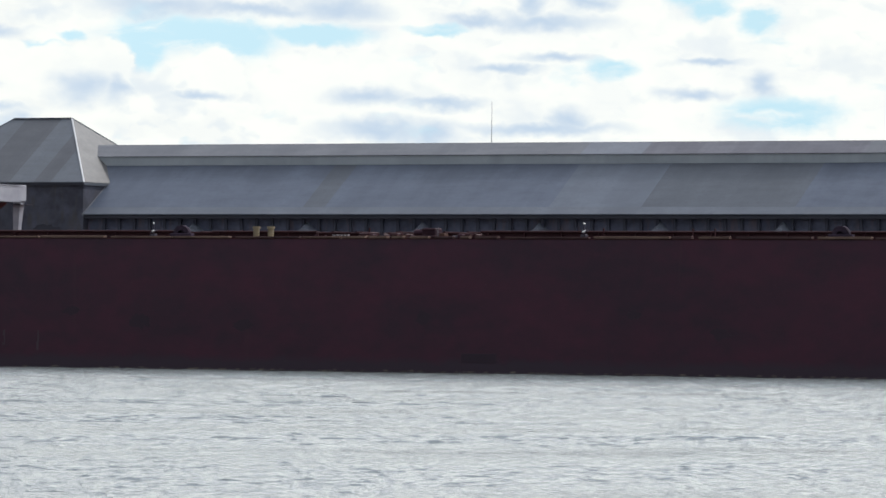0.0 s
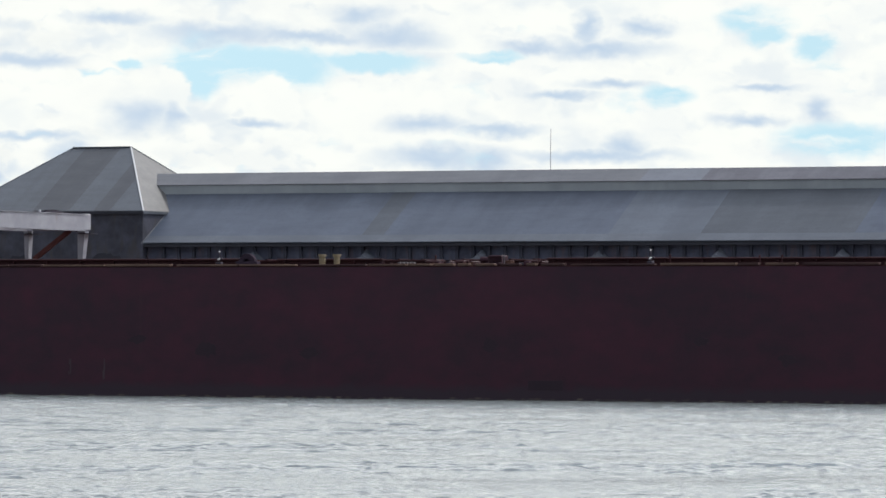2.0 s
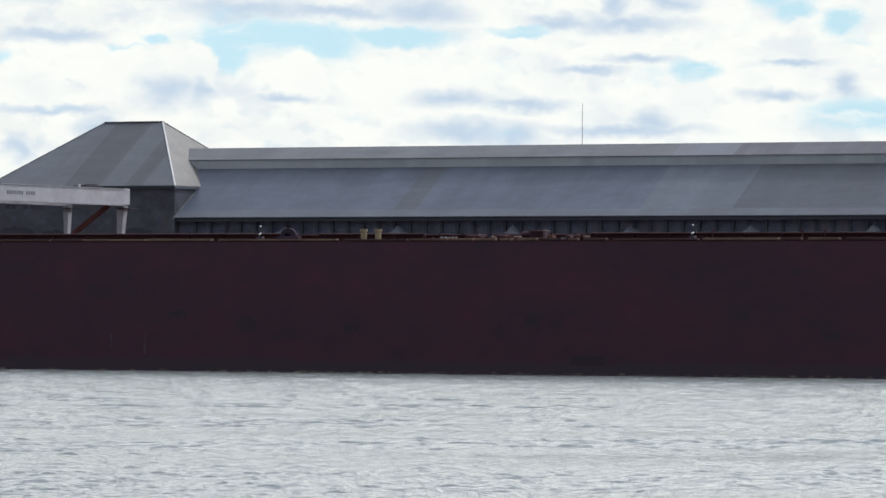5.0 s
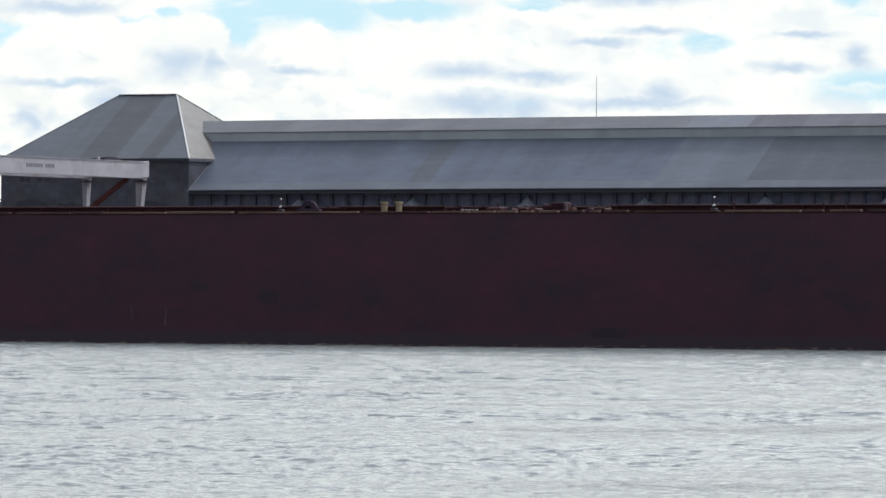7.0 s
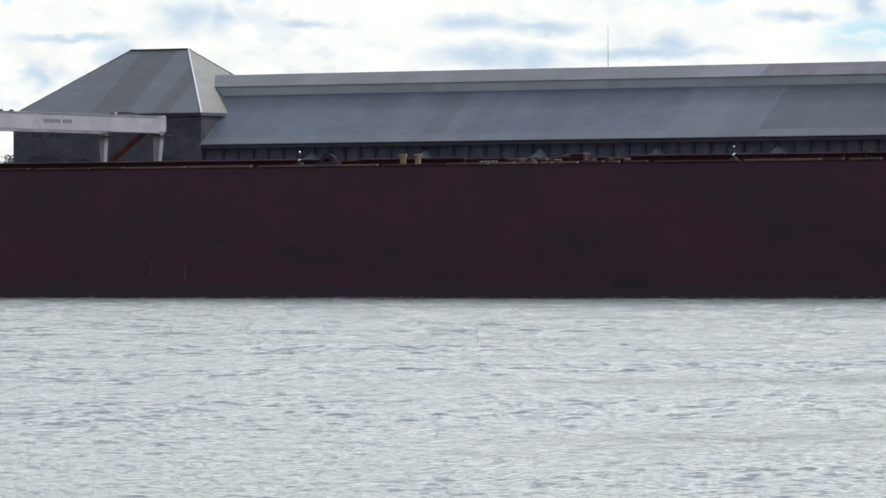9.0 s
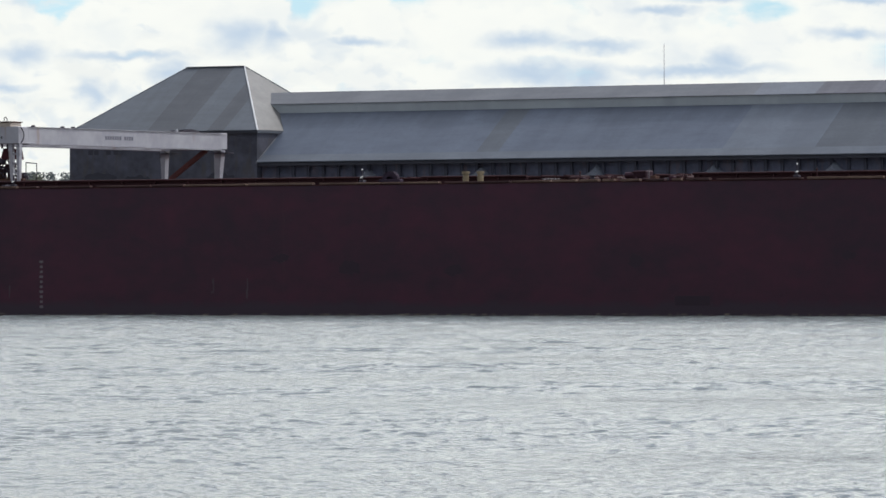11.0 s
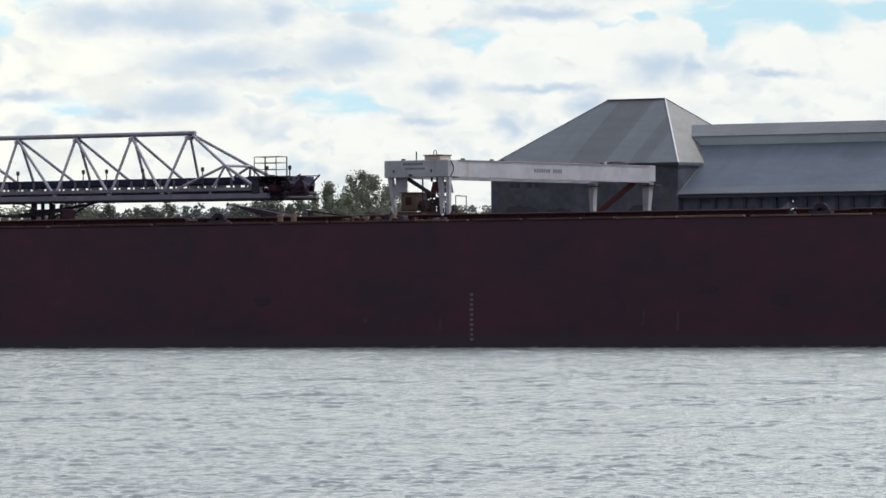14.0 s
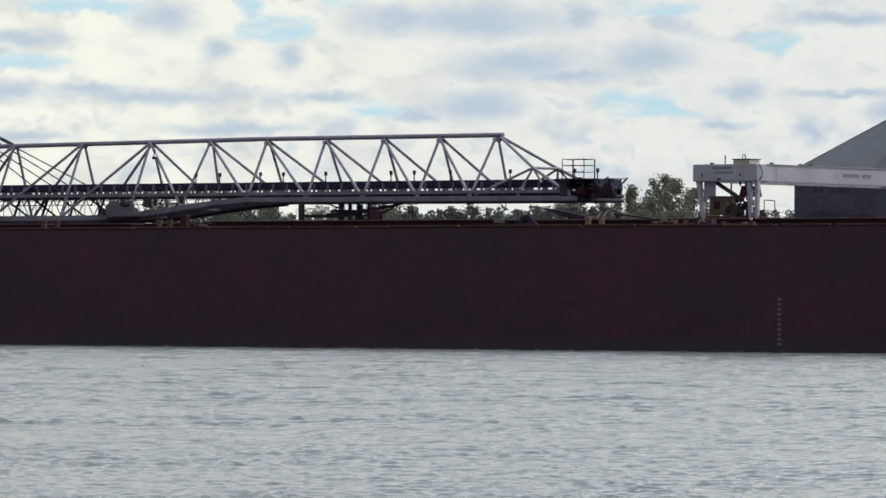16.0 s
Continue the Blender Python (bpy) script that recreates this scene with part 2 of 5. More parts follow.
HOOD = surface("pale_hood_metal", (0.125, 0.14, 0.175), (0.05, 0.056, 0.075), 0.6)
GROUND = surface("gravel_yard", (0.25, 0.23, 0.2), (0.15, 0.14, 0.12), 0.9, grain=1.5)
QUAY = surface("quay_concrete", (0.36, 0.35, 0.33), (0.22, 0.21, 0.2), 0.85, grain=1.5)
BANK = surface("grassy_bank", (0.10, 0.13, 0.04), (0.05, 0.07, 0.025), 0.9, grain=3)
BARK = surface("grey_bark", (0.14, 0.11, 0.09), (0.07, 0.055, 0.045), 0.9, grain=5, stretch=(1, 1, 0.2))
WATER = water_surface()


def leaf(name, base, dark):
    m, nt, b = nodes_of(name)
    geo = nt.nodes.new("ShaderNodeNewGeometry")
    col = mix(nt, geo.outputs["Random Per Island"], dark, base)
    nt.links.new(col, b.inputs["Base Color"])
    b.inputs["Roughness"].default_value = 0.6
    tr = nt.nodes.new("ShaderNodeBsdfTranslucent")
    nt.links.new(col, tr.inputs[0])
    ms = nt.nodes.new("ShaderNodeMixShader")
    ms.inputs[0].default_value = 0.2
    out = nt.nodes["Material Output"]
    nt.links.new(b.outputs[0], ms.inputs[1])
    nt.links.new(tr.outputs[0], ms.inputs[2])
    nt.links.new(ms.outputs[0], out.inputs[0])
    return m


LEAF = leaf("broad_leaf_foliage", (0.155, 0.168, 0.12), (0.066, 0.074, 0.055))
# darker copy of the leaf colour, with the bushes' shade put in
LEAF3 = leaf("shaded_foliage", (0.078, 0.09, 0.072), (0.034, 0.041, 0.036))
LEAF2 = leaf("pale_foliage", (0.17, 0.185, 0.125), (0.072, 0.082, 0.058))
FARLEAF = leaf("far_wood_foliage", (0.062, 0.08, 0.082), (0.031, 0.042, 0.047))

# ---- geometry helpers ----
# The vessel and the shed share one set of axes: s along the hull, n across it and away, z up from the water.
LEAN = 33.96
AHEAD = Matrix.Translation((0, 369.77, 0)) @ pose(0, 0, 0, 0, 0, -LEAN)


def box(bm, s0, s1, n0, n1, z0, z1, bev=0.0):
    g = bmesh.ops.create_cube(bm, size=1.0)["verts"]
    for v in g:
        v.co = Vector((s0 + (v.co.x + 0.5) * (s1 - s0), n0 + (v.co.y + 0.5) * (n1 - n0), z0 + (v.co.z + 0.5) * (z1 - z0)))
    if bev:
        es = list({e for v in g for e in v.link_edges})
        bmesh.ops.bevel(bm, geom=es, offset=bev, segments=1, affect="EDGES")
    return bm


def beam(bm, p, q, w, h=None, bev=0.0):
    """A square bar from p to q."""
    p, q = Vector(p), Vector(q)
    h = h or w
    d = q - p
    m = Matrix.Translation((p + q) / 2) @ d.to_track_quat("X", "Z").to_matrix().to_4x4()
    g = bmesh.ops.create_cube(bm, size=1.0)["verts"]
    for v in g:
        v.co = m @ Vector((v.co.x * d.length, v.co.y * w, v.co.z * h))
    if bev:
        bmesh.ops.bevel(bm, geom=list({e for v in g for e in v.link_edges}), offset=bev, segments=1, affect="EDGES")
    return bm


def tube(bm, p, q, r, r2=None, n=8):
    p, q = Vector(p), Vector(q)
    d = q - p
    m = Matrix.Translation((p + q) / 2) @ d.to_track_quat("Z", "Y").to_matrix().to_4x4()
    bmesh.ops.create_cone(bm, cap_ends=True, segments=n, radius1=r, radius2=r if r2 is None else r2, depth=d.length, matrix=m)
    return bm


def prism(bm, pts, n0, n1):
    """A profile in (s, z), carried from n0 to n1."""
    a = [bm.verts.new((s, n0, z)) for s, z in pts]
    b = [bm.verts.new((s, n1, z)) for s, z in pts]
    bm.faces.new(a)
    bm.faces.new(b[::-1])
    for i in range(len(pts)):
        j = (i + 1) % len(pts)
        bm.faces.new((a[i], b[i], b[j], a[j]))
    bmesh.ops.recalc_face_normals(bm, faces=bm.faces)
    return bm


def run(bm, pts, s0, s1):
    """A profile in (n, z), carried from s0 to s1."""
    a = [bm.verts.new((s0, n, z)) for n, z in pts]
    b = [bm.verts.new((s1, n, z)) for n, z in pts]
    bm.faces.new(a)
    bm.faces.new(b[::-1])
    for i in range(len(pts)):
        j = (i + 1) % len(pts)
        bm.faces.new((a[i], b[i], b[j], a[j]))
    bmesh.ops.recalc_face_normals(bm, faces=bm.faces)
    return bm


def mesh_of(name, bm, material, shift=None):
    if shift is not None:
        bmesh.ops.translate(bm, verts=bm.verts, vec=shift)
    me = bpy.data.meshes.new(name)
    bm.to_mesh(me)
    bm.free()
    me.materials.append(material)
    return me


BASE = {}


def thing(name, s, n, z, label, category, group="", kind=""):
    ob = new(name)
    ob.empty_display_size = 0.5
    ob.matrix_basis = AHEAD @ Matrix.Translation((s, n, z))
    BASE[ob.name] = Vector((s, n, z))
    return tagged(ob, label, category, group, kind)


def part(name, bm, material, parent, label=""):
    """One mesh under a thing or a part; its bmesh is in the shared axes."""
    top = parent
    while top.parent:
        top = top.parent
    ob = new(name, mesh_of(name, bm, material, -BASE[top.name]))
    ob.parent = parent
    if label:
        ob["label"] = label
    return ob


def B():
    return bmesh.new()


# ---- sky backdrop ----
GAPS = [(2.95, 2.82, 0.85, 0.17), (2.51, 2.78, 0.31, 0.28), (2.53, 2.61, 0.18, 0.16), (3.36, 2.77, 0.40, 0.22), (4.11, 2.83, 0.59, 0.10),
        (1.87, 2.79, 0.14, 0.06), (7.75, 3.23, 0.33, 0.14), (7.86, 3.10, 0.21, 0.10), (8.34, 2.99, 0.22, 0.13), (6.93, 2.53, 0.25, 0.11),
        (8.56, 2.11, 0.59, 0.17), (5.29, 2.90, 0.32, 0.05), (1.49, 2.68, 0.32, 0.05), (0.16, 2.58, 0.33, 0.10), (0.31, 2.46, 0.14, 0.10),
        (-0.96, 1.98, 0.56, 0.12), (-1.36, 2.03, 0.21, 0.11), (-6.86, 2.36, 0.37, 0.07), (-0.93, 2.92, 0.43, 0.07), (-6.60, 2.90, 0.32, 0.07),
        (-6.15, 3.02, 0.40, 0.27), (-4.57, 2.70, 0.43, 0.14), (-4.81, 2.87, 0.16, 0.16), (-3.65, 1.95, 0.30, 0.09), (-3.90, 2.98, 0.21, 0.13)]
PUFFS = [(2.10, 2.47, 0.33, 0.31), (3.18, 2.38, 0.30, 0.29), (4.05, 2.34, 0.50, 0.31), (4.60, 2.37, 0.48, 0.32), (1.60, 2.44, 0.48, 0.27),
         (1.05, 2.62, 0.34, 0.2), (0.59, 2.35, 0.37, 0.26), (-0.32, 2.25, 0.59, 0.37), (-5.83, 2.42, 0.70, 0.33), (-5.27, 2.82, 0.46, 0.22),
         (-4.54, 2.34, 0.59, 0.22), (-3.42, 2.47, 0.54, 0.22), (-6.20, 2.66, 0.32, 0.21), (-3.85, 2.71, 0.32, 0.16)]
SHADES_EAST = [(1.70, 3.22, 0.37, 0.06), (2.66, 3.08, 0.64, 0.10), (3.52, 3.05, 0.70, 0.06), (4.32, 3.07, 0.43, 0.11),
               (4.05, 3.27, 0.27, 0.09), (0.96, 2.83, 0.40, 0.05), (1.95, 2.30, 0.27, 0.15), (2.24, 2.28, 0.12, 0.13),
               (2.99, 2.23, 0.31, 0.04), (4.68, 2.25, 0.34, 0.08), (5.29, 2.20, 0.37, 0.06), (4.71, 1.93, 0.51, 0.10),
               (5.24, 1.92, 0.27, 0.10), (6.31, 2.98, 0.51, 0.08), (6.17, 3.18, 0.10, 0.18), (6.73, 3.18, 0.21, 0.07),
               (6.42, 2.63, 0.34, 0.05), (5.96, 2.51, 0.32, 0.05), (6.53, 2.03, 0.17, 0.12), (6.31, 1.95, 0.64, 0.06),
               (8.35, 2.36, 0.15, 0.12), (7.86, 2.60, 0.32, 0.04), (7.76, 2.30, 0.27, 0.06), (5.66, 2.99, 0.32, 0.05)]
SHADES_WEST = [(-2.69, 2.78, 0.88, 0.17), (-2.23, 2.37, 0.62, 0.15), (-1.00, 2.43, 0.42, 0.16), (-2.62, 1.97, 0.42, 0.15), (-1.70, 2.82, 0.20, 0.13),
               (-1.75, 2.26, 0.50, 0.07), (0.81, 2.82, 0.48, 0.07), (0.86, 2.10, 0.51, 0.05), (1.31, 1.96, 0.21, 0.10), (-0.12, 2.12, 0.24, 0.10),
               (-5.68, 2.06, 1.00, 0.085), (-6.30, 2.10, 0.40, 0.06), (-5.57, 2.80, 0.27, 0.16), (-5.09, 2.49, 0.15, 0.11), (-3.38, 2.78, 0.45, 0.14),
               (-6.97, 2.60, 0.43, 0.09), (-7.02, 2.08, 0.30, 0.10), (-6.91, 1.67, 0.37, 0.06), (-4.40, 2.42, 0.17, 0.13), (-4.06, 2.05, 0.40, 0.06),
               (-3.21, 1.88, 0.28, 0.08), (-0.27, 1.79, 0.22, 0.05), (0.53, 1.74, 0.13, 0.10), (-4.9, 1.75, 0.6, 0.06)]


def cloud_material():
    m = bpy.data.materials.new("cloudy_sky")
    m.use_nodes = True
    nt = m.node_tree
    nt.nodes.clear()
    L = nt.links.new

    def math_(op, *vals):
        n = nt.nodes.new("ShaderNodeMath")
        n.operation = op
        for i, v in enumerate(vals):
            if hasattr(v, "links"):
                L(v, n.inputs[i])
            else:
                n.inputs[i].default_value = v
        return n.outputs[0]

    def vmath(op, a, b):
        n = nt.nodes.new("ShaderNodeVectorMath")
        n.operation = op
        for i, v in enumerate((a, b)):
            if hasattr(v, "links"):
                L(v, n.inputs[i])
            else:
                n.inputs[i].default_value = v
        return n

    co = nt.nodes.new("ShaderNodeTexCoord").outputs["Object"]
    sep = nt.nodes.new("ShaderNodeSeparateXYZ")
    L(co, sep.inputs[0])
    deg = 180 / math.pi
    az = math_("MULTIPLY", math_("ARCTAN2", sep.outputs[0], sep.outputs[1]), deg)
    el = math_("MULTIPLY", sep.outputs[2], deg / SKY_R)
    cm = nt.nodes.new("ShaderNodeCombineXYZ")
    L(az, cm.inputs[0])
    L(el, cm.inputs[1])
    p = cm.outputs[0]
    # billowing edges: two sizes of lumps push the outlines about
    def lumps(scale, detail, stretch, push):
        n = nt.nodes.new("ShaderNodeTexNoise")
        n.inputs["Scale"].default_value, n.inputs["Detail"].default_value = scale, detail
        L(vmath("MULTIPLY", p, stretch).outputs[0], n.inputs[0])
        o = vmath("SUBTRACT", n.outputs["Color"], (0.5, 0.5, 0.5)).outputs[0]
        return vmath("MULTIPLY", o, push).outputs[0]

    q = vmath("ADD", p, lumps(2.4, 2, (1, 1.6, 1), (0.24, 0.13, 0))).outputs[0]
    q = vmath("ADD", q, lumps(7.0, 4, (1, 1.3, 1), (0.16, 0.11, 0))).outputs[0]

    def field(blobs):
        best = None
        for x, y, rx, ry in blobs:
            d = vmath("MULTIPLY", vmath("SUBTRACT", q, (x, y, 0)).outputs[0], (1 / rx, 1 / ry, 0)).outputs[0]
            n = nt.nodes.new("ShaderNodeVectorMath")
            n.operation = "LENGTH"
            L(d, n.inputs[0])
            best = n.outputs[1] if best is None else math_("SMOOTH_MIN", best, n.outputs[1], 0.25)
        return best

    def step(v, lo, hi, a, b):
        r = nt.nodes.new("ShaderNodeMapRange")
        r.interpolation_type = "SMOOTHSTEP"
        for i, x in enumerate((lo, hi, a, b)):
            r.inputs[i + 1].default_value = x
        L(v, r.inputs[0])
        return r.outputs[0]

    def cloud_noise(scale, stretch, detail, src, rough=0.55):
        n = nt.nodes.new("ShaderNodeTexNoise")
        n.inputs["Scale"].default_value, n.inputs["Detail"].default_value = scale, detail
        n.inputs["Roughness"].default_value = rough
        L(vmath("MULTIPLY", src, stretch).outputs[0], n.inputs[0])
        return n.outputs[0]

    tone = step(az, -6.0, 7.0, 0.0, 1.0)
    puff = step(field(PUFFS), 0.88, 1.08, 1.0, 0.0)
    gap = step(field(GAPS), 0.5, 1.35, 1.0, 0.0)
    gap = math_("MULTIPLY", gap, math_("SUBTRACT", 1.0, puff))
    # thin veils hang in the gaps and between the banks
    veil = step(cloud_noise(1.6, (0.7, 2.6, 1), 5, q), 0.46, 0.7, 0.0, 0.8)
    gap = math_("MULTIPLY", gap, math_("SUBTRACT", 1.0, veil))
    thin = step(cloud_noise(1.1, (1, 2.4, 1), 4, q), 0.6, 0.76, 0.0, 0.45)
    gap = math_("MAXIMUM", gap, math_("MULTIPLY", thin, math_("SUBTRACT", 1.0, puff)))
    # heaped relief: each lump is bright towards the sun, upper right, and dull on its other side
    def lump_relief(scale, detail, reach, lo, hi, most):
        near = cloud_noise(scale, (1, 1.45, 1), detail, q, 0.5)
        far = cloud_noise(scale, (1, 1.45, 1), detail, vmath("ADD", q, (0.6 * reach, reach, 0)).outputs[0], 0.5)
        return step(math_("SUBTRACT", far, near), lo, hi, 0.0, most)

    relief = math_("MAXIMUM", lump_relief(1.15, 3, 0.2, 0.0, 0.22, 0.8), lump_relief(2.6, 3, 0.09, 0.04, 0.24, 0.5))
    # shaded undersides: the large banks, with flat bases and ragged sides
    q = vmath("ADD", q, lumps(1.6, 3, (1, 1.8, 1), (0.4, 0.15, 0))).outputs[0]
    shade = math_("MAXIMUM", step(field(SHADES_EAST), 0.0, 1.85, 0.9, 0.0), step(field(SHADES_WEST), 0.1, 1.8, 0.9, 0.0))
    relief = math_("MULTIPLY", relief, math_("SUBTRACT", 1.0, math_("MULTIPLY", tone, 0.62)))
    head = math_("SUBTRACT", 1.0, math_("MULTIPLY", puff, 0.65))
    streak = step(cloud_noise(1.3, (0.8, 3.6, 1), 4, q, 0.5), 0.56, 0.8, 0.0, 0.35)
    streak = math_("MULTIPLY", streak, math_("SUBTRACT", 1.0, math_("MULTIPLY", tone, 0.6)))
    shade = math_("MAXIMUM", shade, math_("MULTIPLY", math_("MAXIMUM", relief, streak), head))
    white = mix(nt, step(az, -7.0, -0.5, 0.0, 1.0), (1.18, 1.155, 0.985), (1.03, 1.025, 0.94))
    grey = mix(nt, tone, (0.63, 0.73, 0.83), (0.54, 0.66, 0.79))
    blue = mix(nt, tone, (0.68, 0.92, 0.99), (0.6, 0.83, 0.905))
    # thicker cloud bodies, dull beige under bright tops
    body = step(cloud_noise(1.7, (1, 1.7, 1), 5, p, 0.5), 0.42, 0.66, 0.0, 0.62)
    body = math_("MULTIPLY", body, math_("SUBTRACT", 1.0, math_("MULTIPLY", tone, 0.45)))
    body = math_("MULTIPLY", body, head)
    white = mix(nt, body, white, mix(nt, tone, (0.84, 0.85, 0.79), (0.86, 0.89, 0.89)))
    col = mix(nt, shade, white, grey)
    col = mix(nt, gap, col, blue)
    em = nt.nodes.new("ShaderNodeEmission")
    L(col, em.inputs[0])
    # above the view the cloud glows more upwards and towards the sun, up to the level of the sky overhead, to brighten
    # the water
    high = math_("MULTIPLY", step(el, 3.3, 8.0, 0.0, 1.0), step(az, -9.0, 9.0, 0.0, 0.95))
    L(math_("ADD", 1.0, high), em.inputs[1])
    out = nt.nodes.new("ShaderNodeOutputMaterial")
    L(em.outputs[0], out.inputs[0])
    return m


SKY_R = 3500.0


def sky_backdrop():
    bm = B()
    cols = []
    for i in range(61):
        a = radians(-60 + 2 * i)
        cols.append([bm.verts.new((SKY_R * math.sin(a), SKY_R * math.cos(a), SKY_R * math.tan(radians(e)))) for e in (-0.5, 3, 6, 9)])
    for i in range(60):
        for j in range(3):
            bm.faces.new((cols[i][j], cols[i + 1][j], cols[i + 1][j + 1], cols[i][j + 1]))
    ob = new("backdrop_sky", mesh_of("backdrop_sky", bm, cloud_material()))
    ob.location = (0, 0, EYE[2])
    return tagged(ob, "bright white broken clouds with pale blue gaps", "sky", kind="structure")


SKY = sky_backdrop()


# ---- water, land ----
def sheet(name, pts, z, material, label, category):
    bm = B()
    bm.faces.new([bm.verts.new((x, y, z)) for x, y in pts])
    ob = new(name, mesh_of(name, bm, material))
    return tagged(ob, label, category, kind="structure")


def water():
    """Wind waves between the near bank and the barge, in a fan that fits the camera's view; flat water round about; one
    sheet.
    """
    az0, az1, r0, r1 = -9.0, 11.4, 50.0, 470.0
    cols, rows_ = 440, 1900
    th = np.radians(np.linspace(az0, az1, cols))
    rr = r0 * (r1 / r0) ** np.linspace(0, 1, rows_)
    R, TH = np.meshgrid(rr, th, indexing="ij")
    X, Y = R * np.sin(TH), R * np.cos(TH)
    rng = np.random.default_rng(5)
    Z = np.zeros_like(X)
    # short wind ripples ride on longer chop; both are lowered near the eye to suit its view
    for k in range(170):
        lam = 0.12 * (3.0 / 0.12) ** rng.random()
        long = lam ** 2 / (0.16 + lam ** 2)
        d = rng.normal(0.12, 0.7 - 0.42 * long)
        kx, ky = 2 * np.pi / lam * np.sin(d), -2 * np.pi / lam * np.cos(d)
        slope = WAVE_SLOPE * ((1 - long) * np.clip((R - 30) / 60, 0.45, 1) + 0.27 * long * np.clip((R - 70) / 130, 0.05, 1)) * rng.uniform(0.5, 1.5)
        ph = kx * X + ky * Y + rng.uniform(0, 6.28)
        # waves too short for the spacing of the sheet die out with distance
        Z += slope * lam / (2 * np.pi) * np.clip(lam / (0.0018 * R) - 0.3, 0, 1) * (np.sin(ph) - 0.2 * np.cos(2 * ph))
    # gusts roughen and calm the surface in drifting patches
    gust = np.full_like(X, 0.85)
    for k in range(14):
        lam = rng.uniform(5, 34)
        d = rng.normal(0.2, 0.7)
        gust += 0.1 * np.sin(2 * np.pi / lam * (0.6 * np.sin(d) * X - np.cos(d) * Y) + rng.uniform(0, 6.28))
    # rougher towards the left of the view, to darken the water there
    gust = np.clip(gust, 0.35, 2.0) + 0.65 * np.clip((5.0 - np.degrees(TH)) / 9.0, 0, 1)
    edge = np.minimum(np.minimum(np.arange(cols), np.arange(cols)[::-1])[None, :] / 12.0,
                      np.minimum(np.arange(rows_), np.arange(rows_)[::-1])[:, None] / 25.0)
    Z *= gust * np.clip(edge, 0, 1)
    n = rows_ * cols
    corners = np.array([(-3400, 6, 0), (3400, 6, 0), (3400, 3400, 0), (-3400, 3400, 0)], float)
    co = np.concatenate([np.stack([X, Y, Z], -1).reshape(-1, 3), corners])
    i = np.arange(rows_ - 1)[:, None] * cols + np.arange(cols - 1)[None, :]
    quads = np.stack([i, i + 1, i + cols + 1, i + cols], -1).reshape(-1, 4)
    near = list(range(cols))
    far = list(range((rows_ - 1) * cols, n))
    left = [k * cols for k in range(rows_)]
    right = [k * cols + cols - 1 for k in range(rows_)]
    rim = [[n, n + 1, *near[::-1]], [n + 1, n + 2, *right[::-1]], [n + 2, n + 3, *far], [n + 3, n, *left]]
    me = bpy.data.meshes.new("water")
    me.from_pydata(co, [], quads.tolist() + rim)
    me.materials.append(WATER)
    me.shade_smooth()
    ob = new("water", me)
    return tagged(ob, "pale grey wind-rippled river water under bright cloud", "water", kind="structure")


WAVE_SLOPE = 0.034
RIVER = water()
sheet("ground_near_bank", [(-600, -600), (600, -600), (600, 9), (-600, 9)], 0.35, BANK,
      "grassy near bank of the river", "ground")


def far_ground():
    bm = run(B(), [(38, -3), (38, 1.6), (2800, 1.6), (2800, -3)], -2000, 1200)
    ob = new("ground", mesh_of("ground", bm, GROUND))
    ob.matrix_basis = AHEAD
    tagged(ob, "flat gravel wharf and land behind the vessel", "ground", kind="structure")
    bm = run(B(), [(37.0, -3), (37.0, 1.75), (37.2, 1.85), (38.4, 1.85), (38.4, -3)], -300, 300)
    ob = new("quay_edge", mesh_of("quay_edge", bm, QUAY))
    ob.matrix_basis = AHEAD
    tagged(ob, "concrete edge of the wharf", "quay", kind="structure")


far_ground()


# ---- the barge ----
BEAM = 33.0


